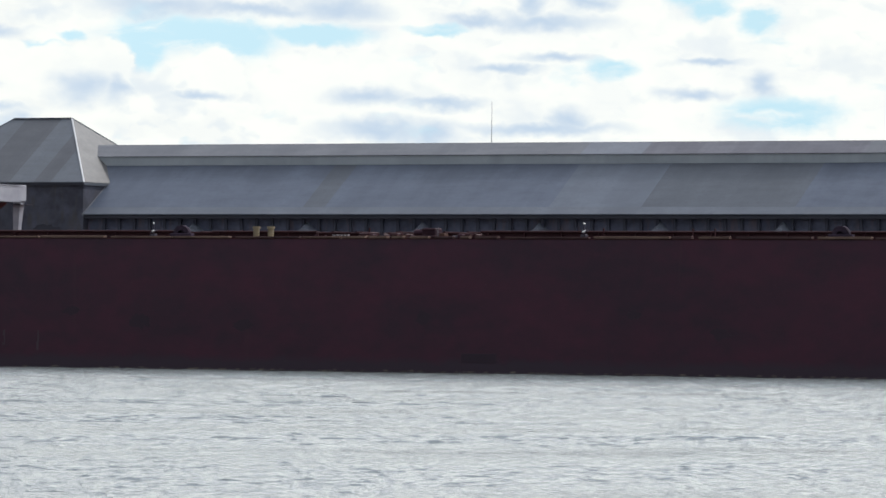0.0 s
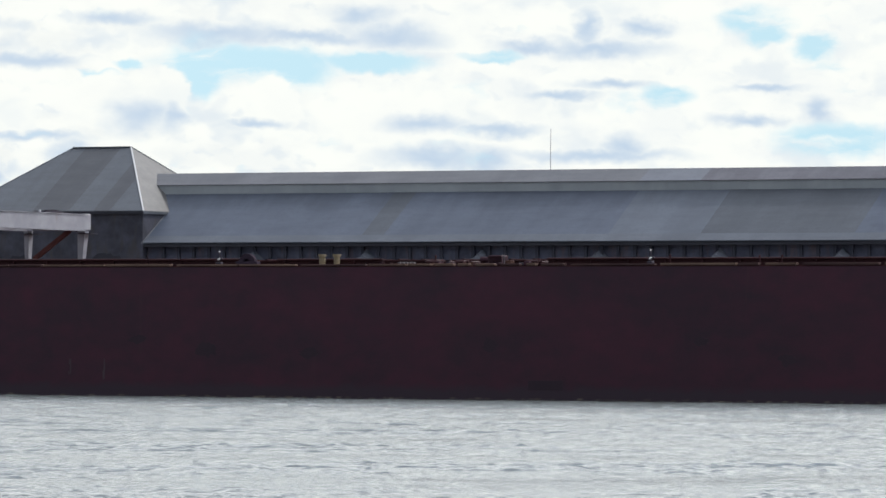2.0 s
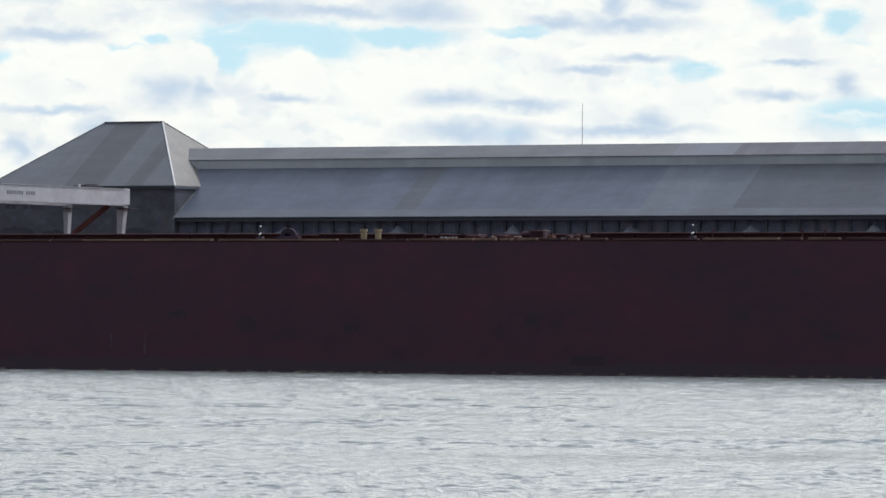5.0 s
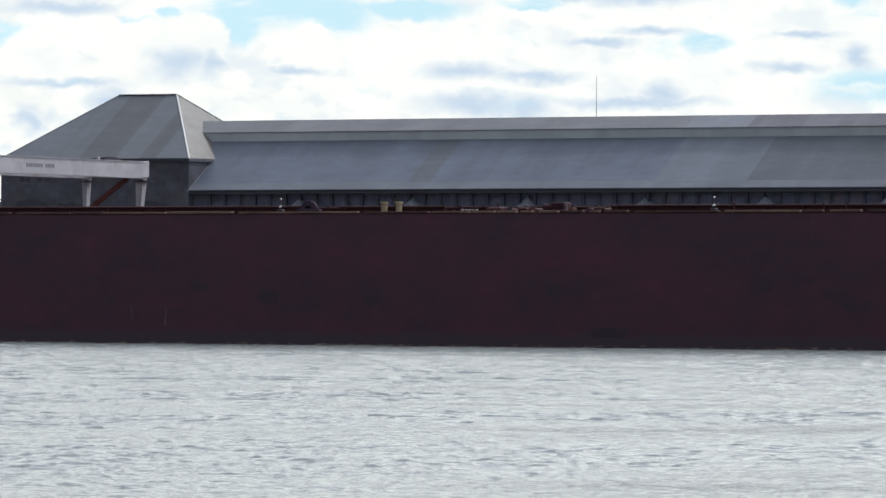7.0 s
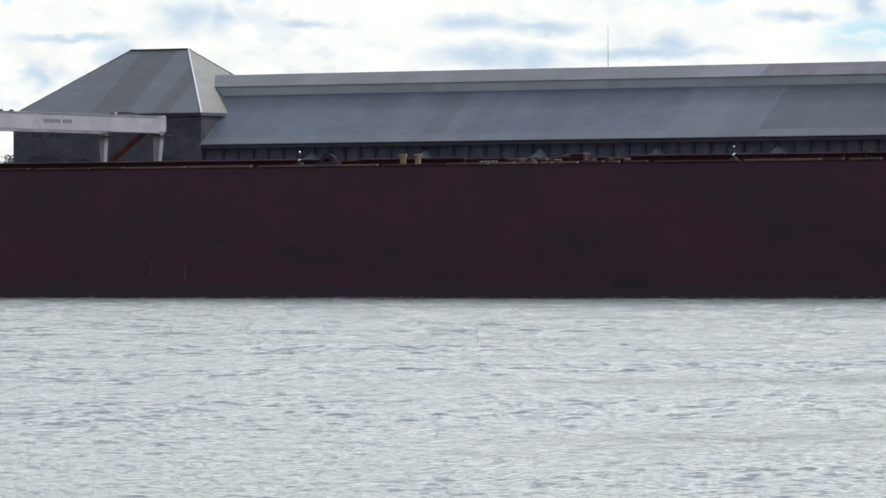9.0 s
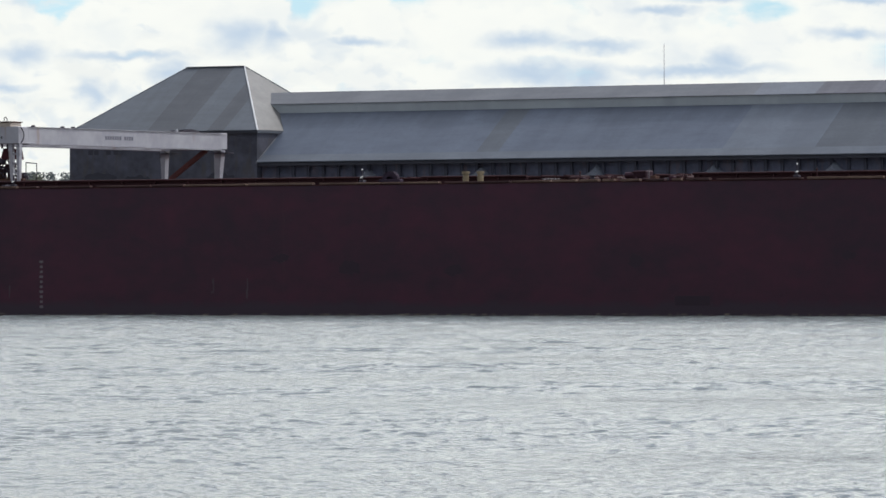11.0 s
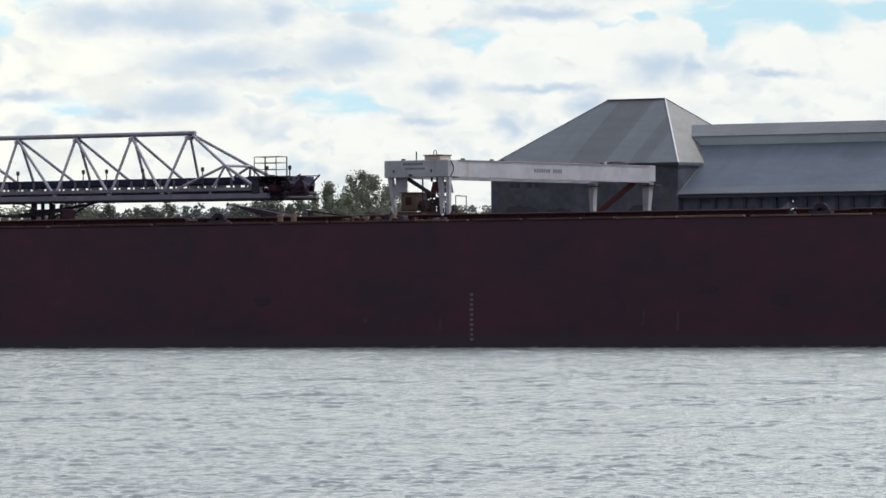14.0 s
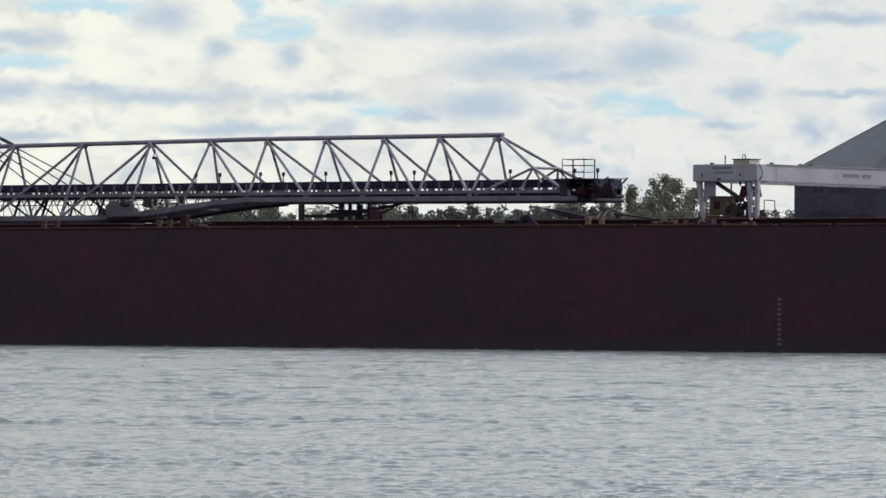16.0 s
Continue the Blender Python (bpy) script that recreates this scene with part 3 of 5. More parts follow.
def barge():
    ob = thing("cargo_barge", 0, 16, 0, "long dark maroon lake barge with worn gunwale riding on the river", "ship")
    # plan outline: straight sides, blunt stern, rounded bow
    plan = [(-150, 0.0)]
    plan += [(130, 0.0), (142, 1.2), (152, 4.2), (160, 9.5), (163.5, 16.5), (160, 23.5), (152, 28.8), (142, 31.8), (130, BEAM)]
    plan += [(-150, BEAM)]
    bm = B()
    levels = [(-5.5, 0.6), (-4.8, 0.0), (0, 0), (2.4, 0), (5.0, 0), (7.67, 0)]
    rings = []
    for z, inset in levels:
        rings.append([bm.verts.new((s, min(max(n, inset), BEAM - inset), z)) for s, n in plan])
    for a, b in zip(rings, rings[1:]):
        for i in range(len(plan)):
            j = (i + 1) % len(plan)
            bm.faces.new((a[i], a[j], b[j], b[i]))
    bm.faces.new(rings[0][::-1])
    bm.faces.new(rings[-1])
    bmesh.ops.recalc_face_normals(bm, faces=bm.faces)
    hull = part("hull", bm, HULL, ob, "dark maroon steel plating, black at the waterline")
    # vertical weld seams and one long seam, a few millimetres proud
    for s in range(-144, 130, 12):
        part("weld_seam", box(B(), s - 0.02, s + 0.02, -0.002, 0.01, 0.9, 7.66), HULL, hull)
    for z in (2.6, 5.1):
        part("weld_seam", box(B(), -150, 130, -0.002, 0.01, z - 0.02, z + 0.02), HULL, hull)
    # gunwale bar, in lengths with gaps between
    rnd = random.Random(4)
    s = -150.0
    while s < 128:
        ln = rnd.uniform(1.2, 7.5)
        if 34 < s < 44:
            ln = rnd.uniform(0.5, 1.6)
        # lengths aft of s = -12, and some others, take the duller brown
        part("gunwale_bar", box(B(), s, min(s + ln, 129.5), -0.06, 0.3, 7.72, 7.85 + rnd.uniform(-0.03, 0.02), 0.02), GUNWALE_DULL if s < -12 or rnd.random() < 0.3 else GUNWALE, ob)
        s += ln + rnd.uniform(0.12, 0.5)
    part("deck", box(B(), -149, 129, 0.35, BEAM - 0.35, 7.67, 7.72), DECK, ob)
    # hatch coamings and covers
    for i in range(34):
        s = -140 + i * 7.6
        co = part("hatch_coaming", box(B(), s, s + 6.3, 7.2, 25.8, 7.72, 8.1, 0.03), DARKRED, ob)
        bm = box(B(), s - 0.08, s + 6.38, 7.1, 25.9, 8.1, 8.22, 0.03)
        for k in range(4):
            box(bm, s + 0.6 + k * 1.6, s + 0.75 + k * 1.6, 7.1, 25.9, 8.22, 8.27)
        part("hatch_cover", bm, DARKRED, co)
    # low dark coaming plate and pipe along the near side of the deck
    for s0, s1, z in ((44.2, 128, 8.14), (26.0, 33.2, 8.12), (-22, 23.5, 8.14), (-46, -23, 8.18), (-149, -66, 8.1)):
        plate = part("coaming_plate", box(B(), s0, s1, 1.7, 1.8, 7.72, z, 0.01), DARKRED, ob)
        part("pipe_run", tube(B(), (s0, 1.6, z), (s1, 1.6, z), 0.07, n=8), DARKRED, plate)
        k = s0 + 0.4
        while k < s1:
            part("stiffener", box(B(), k, k + 0.06, 1.55, 1.7, 7.72, z), DARKRED, plate)
            k += 2.4
    # mooring bitts
    for s0, mat_, h in ((29.55, YELLOW, 0.7), (30.54, YELLOW, 0.7), (-14.95, TAN, 0.6), (-13.92, TAN, 0.6), (-59.9, RUSTTAN, 0.62),
                        (-58.75, RUSTTAN, 0.62), (-49.85, OCHRE, 0.6), (-48.95, OCHRE, 0.6), (-9.2, TAN, 0.42), (-8.4, TAN, 0.4)):
        bm = tube(B(), (s0, 0.8, 7.72), (s0, 0.8, 7.72 + h - 0.08), 0.18, n=14)
        tube(bm, (s0, 0.8, 7.72 + h - 0.14), (s0, 0.8, 7.72 + h), 0.235, n=14)
        box(bm, s0 - 0.3, s0 + 0.3, 0.45, 1.15, 7.72, 7.78)
        part("mooring_bitt", bm, mat_, ob, "short painted mooring bitt")
    # arched fairlead chocks
    for s0 in (24.6, 67.7, -19.5, 98.0):
        bm = B()
        for k in range(20):
            a0, a1 = math.pi * k / 20, math.pi * (k + 1) / 20
            beam(bm, (s0 - 0.4 * math.cos(a0), 0.5, 7.95 + 0.38 * math.sin(a0)),
                 (s0 - 0.4 * math.cos(a1), 0.5, 7.95 + 0.38 * math.sin(a1)), 0.3, 0.3)
        box(bm, s0 - 0.75, s0 + 0.75, 0.3, 0.7, 7.72, 8.0, 0.03)
        box(bm, s0 - 0.3, s0 + 0.3, 0.55, 0.65, 8.0, 8.28)
        part("fairlead_chock", bm, PLUM, ob, "dark arched fairlead chock")
    # deck fittings with a white lamp
    for s0 in (22.5, 51.4, -2.5, 80.4):
        bm = tube(B(), (s0, 0.7, 7.72), (s0, 0.7, 8.55), 0.04)
        box(bm, s0 - 0.18, s0 + 0.16, 0.55, 0.9, 7.72, 7.98, 0.04)
        tube(bm, (s0 - 0.1, 0.6, 8.05), (s0 + 0.28, 0.6, 8.2), 0.06)
        post = part("lamp_post", bm, STEEL, ob, "small dark deck post with a white lamp")
        bm = B()
        bmesh.ops.create_icosphere(bm, subdivisions=2, radius=0.055, matrix=Matrix.Translation((s0, 0.7, 8.6)))
        part("lamp_globe", bm, LAMPGLASS, post)
        part("white_cleat", beam(B(), (s0 + 0.05, 0.42, 8.1), (s0 + 0.2, 0.42, 8.18), 0.09, 0.09, 0.02), LAMPGLASS, post)
    for s0, z in ((37.0, 8.3), (52.4, 8.3), (58.1, 8.26), (59.5, 8.28), (-6.0, 8.1), (44.0, 8.0)):
        bm = tube(B(), (s0, 1.2, 7.72), (s0, 1.2, z), 0.05)
        bmesh.ops.create_icosphere(bm, subdivisions=1, radius=0.075, matrix=Matrix.Translation((s0, 1.2, z)))
        part("vent_pipe", bm, DARKRED, ob, "thin dark red vent pipe")
    for k in range(5):
        s0 = 34.85 + k * 0.24
        part("white_cleat", box(B(), s0, s0 + 0.14, 0.5, 0.7, 7.85, 7.95, 0.02), MARK, ob)
    # loose gear on deck by the crane
    rnd3 = random.Random(12)
    for k in range(15):
        s0 = -10.1 + k * 0.48 + rnd3.uniform(-0.1, 0.1)
        w, h = rnd3.uniform(0.1, 0.4), rnd3.uniform(0.1, 0.42)
        mat_ = (RUST, CHOCK, DARKRED, CHOCK, STEEL)[k % 5]
        if k % 3 == 1:
            bm = tube(B(), (s0, 0.9, 7.72), (s0 + 0.05, 0.9, 7.72 + h), w * 0.4, w * 0.3, 10)
        else:
            bm = box(B(), s0, s0 + w, 0.6, 1.2, 7.72, 7.72 + h, 0.03)
        part("deck_fitting", bm, mat_, ob)
    rnd6 = random.Random(44)
    for k in range(18):
        s0, n0 = -10.6 + k * 0.4 + rnd6.uniform(-0.15, 0.15), rnd6.uniform(1.2, 3.2)
        w, h = rnd6.uniform(0.25, 0.6), rnd6.uniform(0.25, 0.62)
        if k % 4 == 2:
            bm = tube(B(), (s0, n0, 7.72), (s0, n0, 7.72 + h), w * 0.35, w * 0.3, 12)
        elif k % 4 == 3:
            bm = tube(B(), (s0, n0, 7.9), (s0 + w, n0, 7.9), 0.18, n=12)
        else:
            bm = prism(B(), [(s0, 7.72), (s0 + w, 7.72), (s0 + w * 0.85, 7.72 + h), (s0 + w * 0.2, 7.72 + h * 0.8)], n0, n0 + 0.5)
        part("deck_gear", bm, (RUST, RUSTTAN, PLUM, TAN, DARKRED, STEEL)[k % 6], ob)
    # drums standing by the crane's leg
    for s0, mat_ in ((-8.55, RED), (-8.26, MARK), (-7.99, RED)):
        bm = tube(B(), (s0, 2.4, 7.72), (s0, 2.4, 8.2), 0.13, n=14)
        tube(bm, (s0, 2.4, 8.2), (s0, 2.4, 8.24), 0.1, n=14)
        part("small_drum", bm, mat_, ob)
    # dull red winch housing
    bm = box(B(), 40.3, 41.2, 1.5, 2.4, 7.72, 8.36, 0.06)
    box(bm, 40.1, 41.5, 1.45, 2.5, 7.72, 7.92, 0.03)
    tube(bm, (39.6, 2.0, 8.1), (40.3, 2.0, 8.1), 0.18, n=12)
    winch = part("deck_winch", bm, CHOCK, ob, "dull dark red deck winch")
    for z in (8.0, 8.22):
        part("winch_rib", box(B(), 40.25, 41.25, 1.45, 1.5, z, z + 0.05), DARKRED, winch)
    part("vent_pipe", tube(B(), (41.5, 1.3, 7.72), (41.5, 1.3, 8.42), 0.035), MARK, ob, "thin pale vent pipe")
    # square dull red bollard aft
    bm = box(B(), -47.95, -47.45, 0.65, 1.15, 7.72, 8.52, 0.05)
    box(bm, -48.0, -47.4, 0.6, 1.2, 8.52, 8.6, 0.03)
    part("square_bollard", bm, CHOCK, ob, "square dull red bollard")
    # small valves, rollers and lids between the gunwale lengths
    rnd4 = random.Random(31)
    for k in range(22):
        s0 = 33.6 + k * 0.48 + rnd4.uniform(-0.15, 0.15)
        w, h = rnd4.uniform(0.1, 0.35), rnd4.uniform(0.1, 0.38)
        if k % 3 == 0:
            bm = tube(B(), (s0, 1.0, 7.72), (s0, 1.0, 7.72 + h), w * 0.4, n=10)
            tube(bm, (s0, 1.0, 7.72 + h), (s0, 1.0, 7.76 + h), w * 0.6, n=10)
        elif k % 3 == 1:
            bm = tube(B(), (s0, 0.9, 7.82), (s0 + w, 0.9, 7.82), 0.09, n=10)
        else:
            bm = box(B(), s0, s0 + w, 0.7, 1.2, 7.72, 7.72 + h, 0.03)
        part("deck_fitting", bm, (CHOCK, DARKRED, RUST, CHOCK, STEEL)[k % 5], ob)
    for s0, s1 in ((38.2, 39.4), (36.2, 37.7), (42.8, 44.0), (-47.9, -46.9)):
        bm = box(B(), s0, s1, 1.3, 2.3, 7.72, 8.02, 0.05)
        tube(bm, (s0 + 0.2, 1.2, 7.95), (s1 - 0.2, 1.2, 7.95), 0.12, n=10)
        part("deck_winch", bm, DARKRED, ob, "low dark red deck winch")
    # draught marks: bars
    for k in range(10):
        z = 0.40 + k * 0.3048
        w = 0.2 if k % 3 else 0.26
        part("draught_mark", box(B(), -w / 2, w / 2, -0.004, 0.02, z, z + 0.152), MARK, hull, "small chalky draught mark bar")
    # broken pale flecks along the waterline
    rnd5 = random.Random(8)
    s = -110.0
    bm = B()
    while s < 100:
        ln = rnd5.uniform(0.05, 0.45)
        z = rnd5.uniform(-0.02, 0.04)
        box(bm, s, s + ln, -0.02, 0.01, z, z + rnd5.uniform(0.01, 0.05))
        s += ln + rnd5.uniform(0.0, 0.9 if s > 18 else 3.0)
    part("waterline_flecks", bm, FLECKS, hull, "thin broken line of pale flecks at the waterline")["kind"] = "stuff"
    # scuffs, pads and pale streaks on the plating
    for s0, z0, w, h in ((22.1, 2.8, 1.7, 0.8), (29.2, 2.6, 1.5, 0.6), (41.3, 3.15, 1.1, 0.7), (17.2, 3.35, 1.3, 0.5),
                         (60.5, 2.4, 1.2, 0.7), (-15.8, 2.9, 1.5, 0.7), (55.0, 3.4, 1.0, 0.5)):
        bm = B()
        rnd2 = random.Random(int(s0 * 10))
        ring = [bm.verts.new((s0 + w / 2 * math.cos(a) * rnd2.uniform(0.6, 1.15), -0.008, z0 + h * 0.6 * math.sin(a) * rnd2.uniform(0.6, 1.15)))
                for a in [2 * math.pi * k / 22 for k in range(22)]]
        f = bm.faces.new(ring)
        r = bmesh.ops.extrude_face_region(bm, geom=[f])
        bmesh.ops.translate(bm, verts=[v for v in r["geom"] if isinstance(v, bmesh.types.BMVert)], vec=(0, 0.02, 0))
        part("scuff_patch", bm, SCUFF, hull, "dark scuffed patch of hull paint")
    bm = box(B(), 43.85, 46.14, -0.01, 0.02, 0.55, 1.1, 0.008)
    part("intake_grille", bm, SCUFF, hull, "black grille low on the hull")
    for s0, z0, z1 in ((12.4, 1.25, 2.2), (14.78, 0.85, 2.25), (-2.3, 1.0, 2.0), (-7.9, 1.4, 1.75)):
        bm = B()
        rnd2 = random.Random(int(s0 * 7))
        for k in range(4):
            d = rnd2.uniform(-0.12, 0.12)
            a, b = sorted((rnd2.uniform(z0, z1), rnd2.uniform(z0, z1)))
            box(bm, s0 + d - 0.035, s0 + d + 0.035, -0.004 - 0.001 * k, 0.01, a, b + 0.12)
        part("pale_streak", bm, MARKDIM, hull, "pale vertical scrape on the plating")
    return ob


MARKDIM = surface("pale_scrape", (0.062, 0.042, 0.052), (0.036, 0.022, 0.03), 0.7, bump=0)
FLECKS = surface("waterline_flecks", (0.34, 0.29, 0.22), (0.08, 0.06, 0.05), 0.9, grain=2, bump=0)
CHOCK = surface("dull_red_castings", (0.056, 0.026, 0.038), (0.026, 0.013, 0.02), 0.65, grain=3, spec=0.1)
OCHRE = surface("dull_ochre_paint", (0.13, 0.1, 0.055), (0.07, 0.05, 0.032), 0.7, grain=5, spec=0.1)
RUSTTAN = surface("rusted_tan_paint", (0.12, 0.065, 0.055), (0.06, 0.032, 0.03), 0.75, grain=5, spec=0.1)
BARGE = barge()


# ---- the hatch crane ----
def hatch_crane():
    ob = thing("hatch_crane", -7.2, 16.6, 7.72, "white gantry hatch crane standing across the barge's deck", "crane")
    N0, N1 = 4.5, 28.8
    # end box and two long girders
    near = part("end_girder", box(B(), -9.58, -4.73, N0, N0 + 1.1, 10.58, 11.65, 0.03), WHITE, ob)
    part("end_girder", box(B(), -9.58, -4.8, N1 - 0.8, N1, 10.62, 11.68, 0.03), WHITE, ob)
    for s0 in (-5.35, -9.4):
        gi = part("long_girder", box(B(), s0, s0 + 0.6, N0 + 1.1, N1 - 0.8, 10.6, 11.62, 0.02), WHITE, ob)
        part("girder_flange", box(B(), s0 - 0.06, s0 + 0.66, N0 + 1.1, N1 - 0.8, 10.55, 10.6), WHITE, gi)
        part("girder_flange", box(B(), s0 - 0.06, s0 + 0.66, N0 + 1.1, N1 - 0.8, 11.62, 11.66), WHITE, gi)
    for k in range(6):
        n0 = N0 + 3 + k * 3.6
        part("cross_tie", box(B(), -8.8, -5.35, n0, n0 + 0.2, 10.9, 11.2), WHITE, ob)
    # legs, tapering towards the rail
    def leg(s0, s1, b0, b1, n0, n1, zt):
        bm = B()
        top = [bm.verts.new(p) for p in ((s0, n0, zt), (s1, n0, zt), (s1, n1, zt), (s0, n1, zt))]
        d = (n1 - n0) * 0.15
        bot = [bm.verts.new(p) for p in ((b0, n0 + d, 8.1), (b1, n0 + d, 8.1), (b1, n1 - d, 8.1), (b0, n1 - d, 8.1))]
        bm.faces.new(top)
        bm.faces.new(bot[::-1])
        for i in range(4):
            bm.faces.new((top[i], bot[i], bot[(i + 1) % 4], top[(i + 1) % 4]))
        bmesh.ops.recalc_face_normals(bm, faces=bm.faces)
        return part("leg", bm, WHITE, ob)

    leg(-9.4, -9.1, -8.98, -8.78, N0 + 0.1, N0 + 0.4, 10.58)
    leg(-5.6, -5.32, -5.42, -5.2, N0 + 0.1, N0 + 0.4, 10.58)
    leg(-5.0, -4.75, -4.98, -4.78, N0 + 0.12, N0 + 0.42, 10.58)
    for z in (8.7, 9.3, 9.9):
        part("leg_tie", box(B(), -5.4, -4.9, N0 + 0.2, N0 + 0.3, z, z + 0.1), WHITE, ob)
    leg(-9.72, -9.3, -9.62, -9.4, N1 - 0.55, N1 - 0.05, 10.62)
    leg(-5.5, -4.92, -5.5, -5.18, N1 - 0.55, N1 - 0.05, 10.62)
    # plated web beside the left leg, a folded brace and hoses
    part("web_plate", box(B(), -8.95, -8.1, N0 + 0.35, N0 + 0.42, 9.45, 10.58), WHITE, ob)
    part("brace", beam(B(), (-8.1, N0 + 0.5, 10.5), (-6.2, N0 + 0.5, 9.45), 0.16, 0.22), STEEL, ob)
    part("brace", beam(B(), (-9.0, N1 - 0.4, 8.7), (-6.2, N1 - 0.4, 10.6), 0.2, 0.3), BRACE, ob, "dull red diagonal brace")
    # wheels and bogies on the deck rails
    for n0 in (N0 + 0.2, N1 - 0.7):
        for s0 in (-9.2, -5.4):
            bg = part("bogie", box(B(), s0 - 0.55, s0 + 0.85, n0, n0 + 0.5, 7.95, 8.2, 0.04), RUST, ob)
            for d in (-0.3, 0.55):
                part("wheel", tube(B(), (s0 + d, n0 + 0.1, 7.95), (s0 + d, n0 + 0.4, 7.95), 0.22, n=16), STEEL, bg)
        part("sill_beam", box(B(), -9.4, -4.6, n0 + 0.1, n0 + 0.4, 8.2, 8.42, 0.02), RUST, ob)
    # cab, hoist and machinery between the near legs
    cab = part("cab", box(B(), -8.45, -7.3, N0 + 0.2, N0 + 1.6, 8.5, 9.6, 0.05), CAB, ob, "small ochre driver's cab")
    part("cab_window", box(B(), -8.1, -7.65, N0 + 0.18, N0 + 0.2, 8.85, 9.35), DARKRED, cab)
    part("cab_roof", box(B(), -8.5, -7.25, N0 + 0.15, N0 + 1.65, 9.6, 9.66), RUST, cab)
    bm = B()
    prism(bm, [(-6.5, 9.62), (-5.35, 9.62), (-5.5, 10.3), (-6.3, 10.3)], N0 + 0.6, N0 + 1.5)
    part("hoist_housing", bm, RED, ob, "dull red hoist housing")
    for s0 in (-6.45, -6.05, -5.62):
        part("hoist_hanger", box(B(), s0, s0 + 0.08, N0 + 0.6, N0 + 0.7, 10.3, 10.58), STEEL, ob)
    rnd = random.Random(9)
    for k in range(16):
        s0, z0 = rnd.uniform(-7.3, -5.0), rnd.uniform(8.45, 9.5)
        w, h = rnd.uniform(0.15, 0.4), rnd.uniform(0.15, 0.4)
        if k % 2:
            bm = tube(B(), (s0, N0 + 0.5 + 0.1 * k, z0), (s0 + w, N0 + 0.6 + 0.1 * k, z0), h / 2, n=12)
        else:
            bm = box(B(), s0, s0 + w, N0 + 0.4, N0 + 1.2, z0, z0 + h, 0.03)
        box(bm, s0 + w * 0.3, s0 + w * 0.3 + 0.06, N0 + 0.6, N0 + 0.66, 8.4, z0)
        part("machinery", bm, (STEEL, RUST, DARKRED)[k % 3], ob)
    for p, q in (((-7.25, 9.5), (-6.1, 8.5)), ((-6.9, 8.5), (-6.0, 9.6)), ((-5.9, 9.6), (-5.2, 8.5)), ((-7.2, 9.1), (-5.2, 9.1)), ((-7.0, 8.5), (-7.0, 10.5)), ((-6.6, 9.3), (-5.3, 8.6)), ((-5.6, 8.4), (-5.6, 9.6)), ((-7.3, 8.8), (-5.0, 8.8))):
        part("frame_bar", beam(B(), (p[0], N0 + 0.5, p[1]), (q[0], N0 + 0.5, q[1]), 0.07), STEEL, ob)
    # box on top, mast, fittings
    bx = part("motor_box", box(B(), -6.6, -5.4, N0 + 0.1, N0 + 1.3, 11.65, 11.93, 0.03), RUSTWHITE, ob)
    part("box_lid", box(B(), -6.67, -5.33, N0 + 0.05, N0 + 1.35, 11.93, 11.98), RUST, bx)
    part("whip_mast", tube(B(), (-7.4, N0 + 0.4, 11.65), (-7.4, N0 + 0.4, 12.2), 0.04), STEEL, ob)
    bm = B()
    for k in range(10):
        a0, a1 = math.pi * k / 10, math.pi * (k + 1) / 10
        beam(bm, (-6.05 - 0.11 * math.cos(a0), N0 + 0.5, 12.1 + 0.16 * math.sin(a0)), (-6.05 - 0.11 * math.cos(a1), N0 + 0.5, 12.1 + 0.16 * math.sin(a1)), 0.04)
    box(bm, -6.18, -6.14, N0 + 0.48, N0 + 0.52, 11.95, 12.12)
    box(bm, -5.96, -5.92, N0 + 0.48, N0 + 0.52, 11.95, 12.12)
    part("lifting_eye", bm, STEEL, ob)
    for s0, n0 in ((-8.5, N0 + 0.3), (-4.9, N0 + 1.6), (-5.0, N0 + 5.0), (-5.0, N0 + 6.2), (-5.0, N0 + 17.8)):
        bm = box(B(), s0, s0 + 0.22, n0, n0 + 0.22, 11.64, 11.76, 0.03)
        part("lamp_fitting", bm, STEEL, ob)
    part("gusset", box(B(), -8.9, -8.8, N0 - 0.03, N0, 10.9, 11.05), STEEL, near)
    part("gusset", box(B(), -6.05, -5.95, N0 - 0.03, N0, 10.9, 11.05), STEEL, near)
    part("gusset", box(B(), -7.7, -7.45, N0 - 0.03, N0, 10.66, 10.78), STEEL, near)
    # small hand-rail frame beside the right leg
    for p, q in (((-4.45, 9.4), (-3.65, 9.35)), ((-4.45, 8.3), (-4.45, 9.4)), ((-3.65, 8.3), (-3.65, 9.35))):
        part("hand_rail", tube(B(), (p[0], N0 + 0.4, p[1]), (q[0], N0 + 0.4, q[1]), 0.03), STEEL, ob)
    part("step_platform", box(B(), -4.7, -3.5, N0 + 0.2, N0 + 0.9, 8.22, 8.3), RUST, ob)
    # low dark cable reel and a stub post on top of the girder; ledges round the far legs
    bm = B()
    for k in range(9):
        n0 = 23.4 + 0.24 * k
        h = 0.05 + 0.16 * math.sin(math.pi * (k + 0.5) / 9)
        box(bm, -5.3, -4.85, n0, n0 + 0.24, 11.66, 11.66 + h)
    part("cable_reel", bm, STEEL, ob, "low dark cable reel")
    part("stub_post", box(B(), -5.05, -4.95, 22.95, 23.1, 11.66, 11.84, 0.02), WHITE, ob)
    for s0 in (-10.0, -5.7):
        part("leg_ledge", box(B(), s0, s0 + 1.35, N1 - 0.7, N1 + 0.1, 10.36, 10.41), STEEL, ob)
    # hose loop on the girder corner
    bm = B()
    pts = [(-4.66, N0 + 0.15 + 0.35 * math.sin(math.pi * k / 10), 11.6 - 0.1 * k) for k in range(11)]
    for a, b in zip(pts, pts[1:]):
        tube(bm, a, b, 0.03)
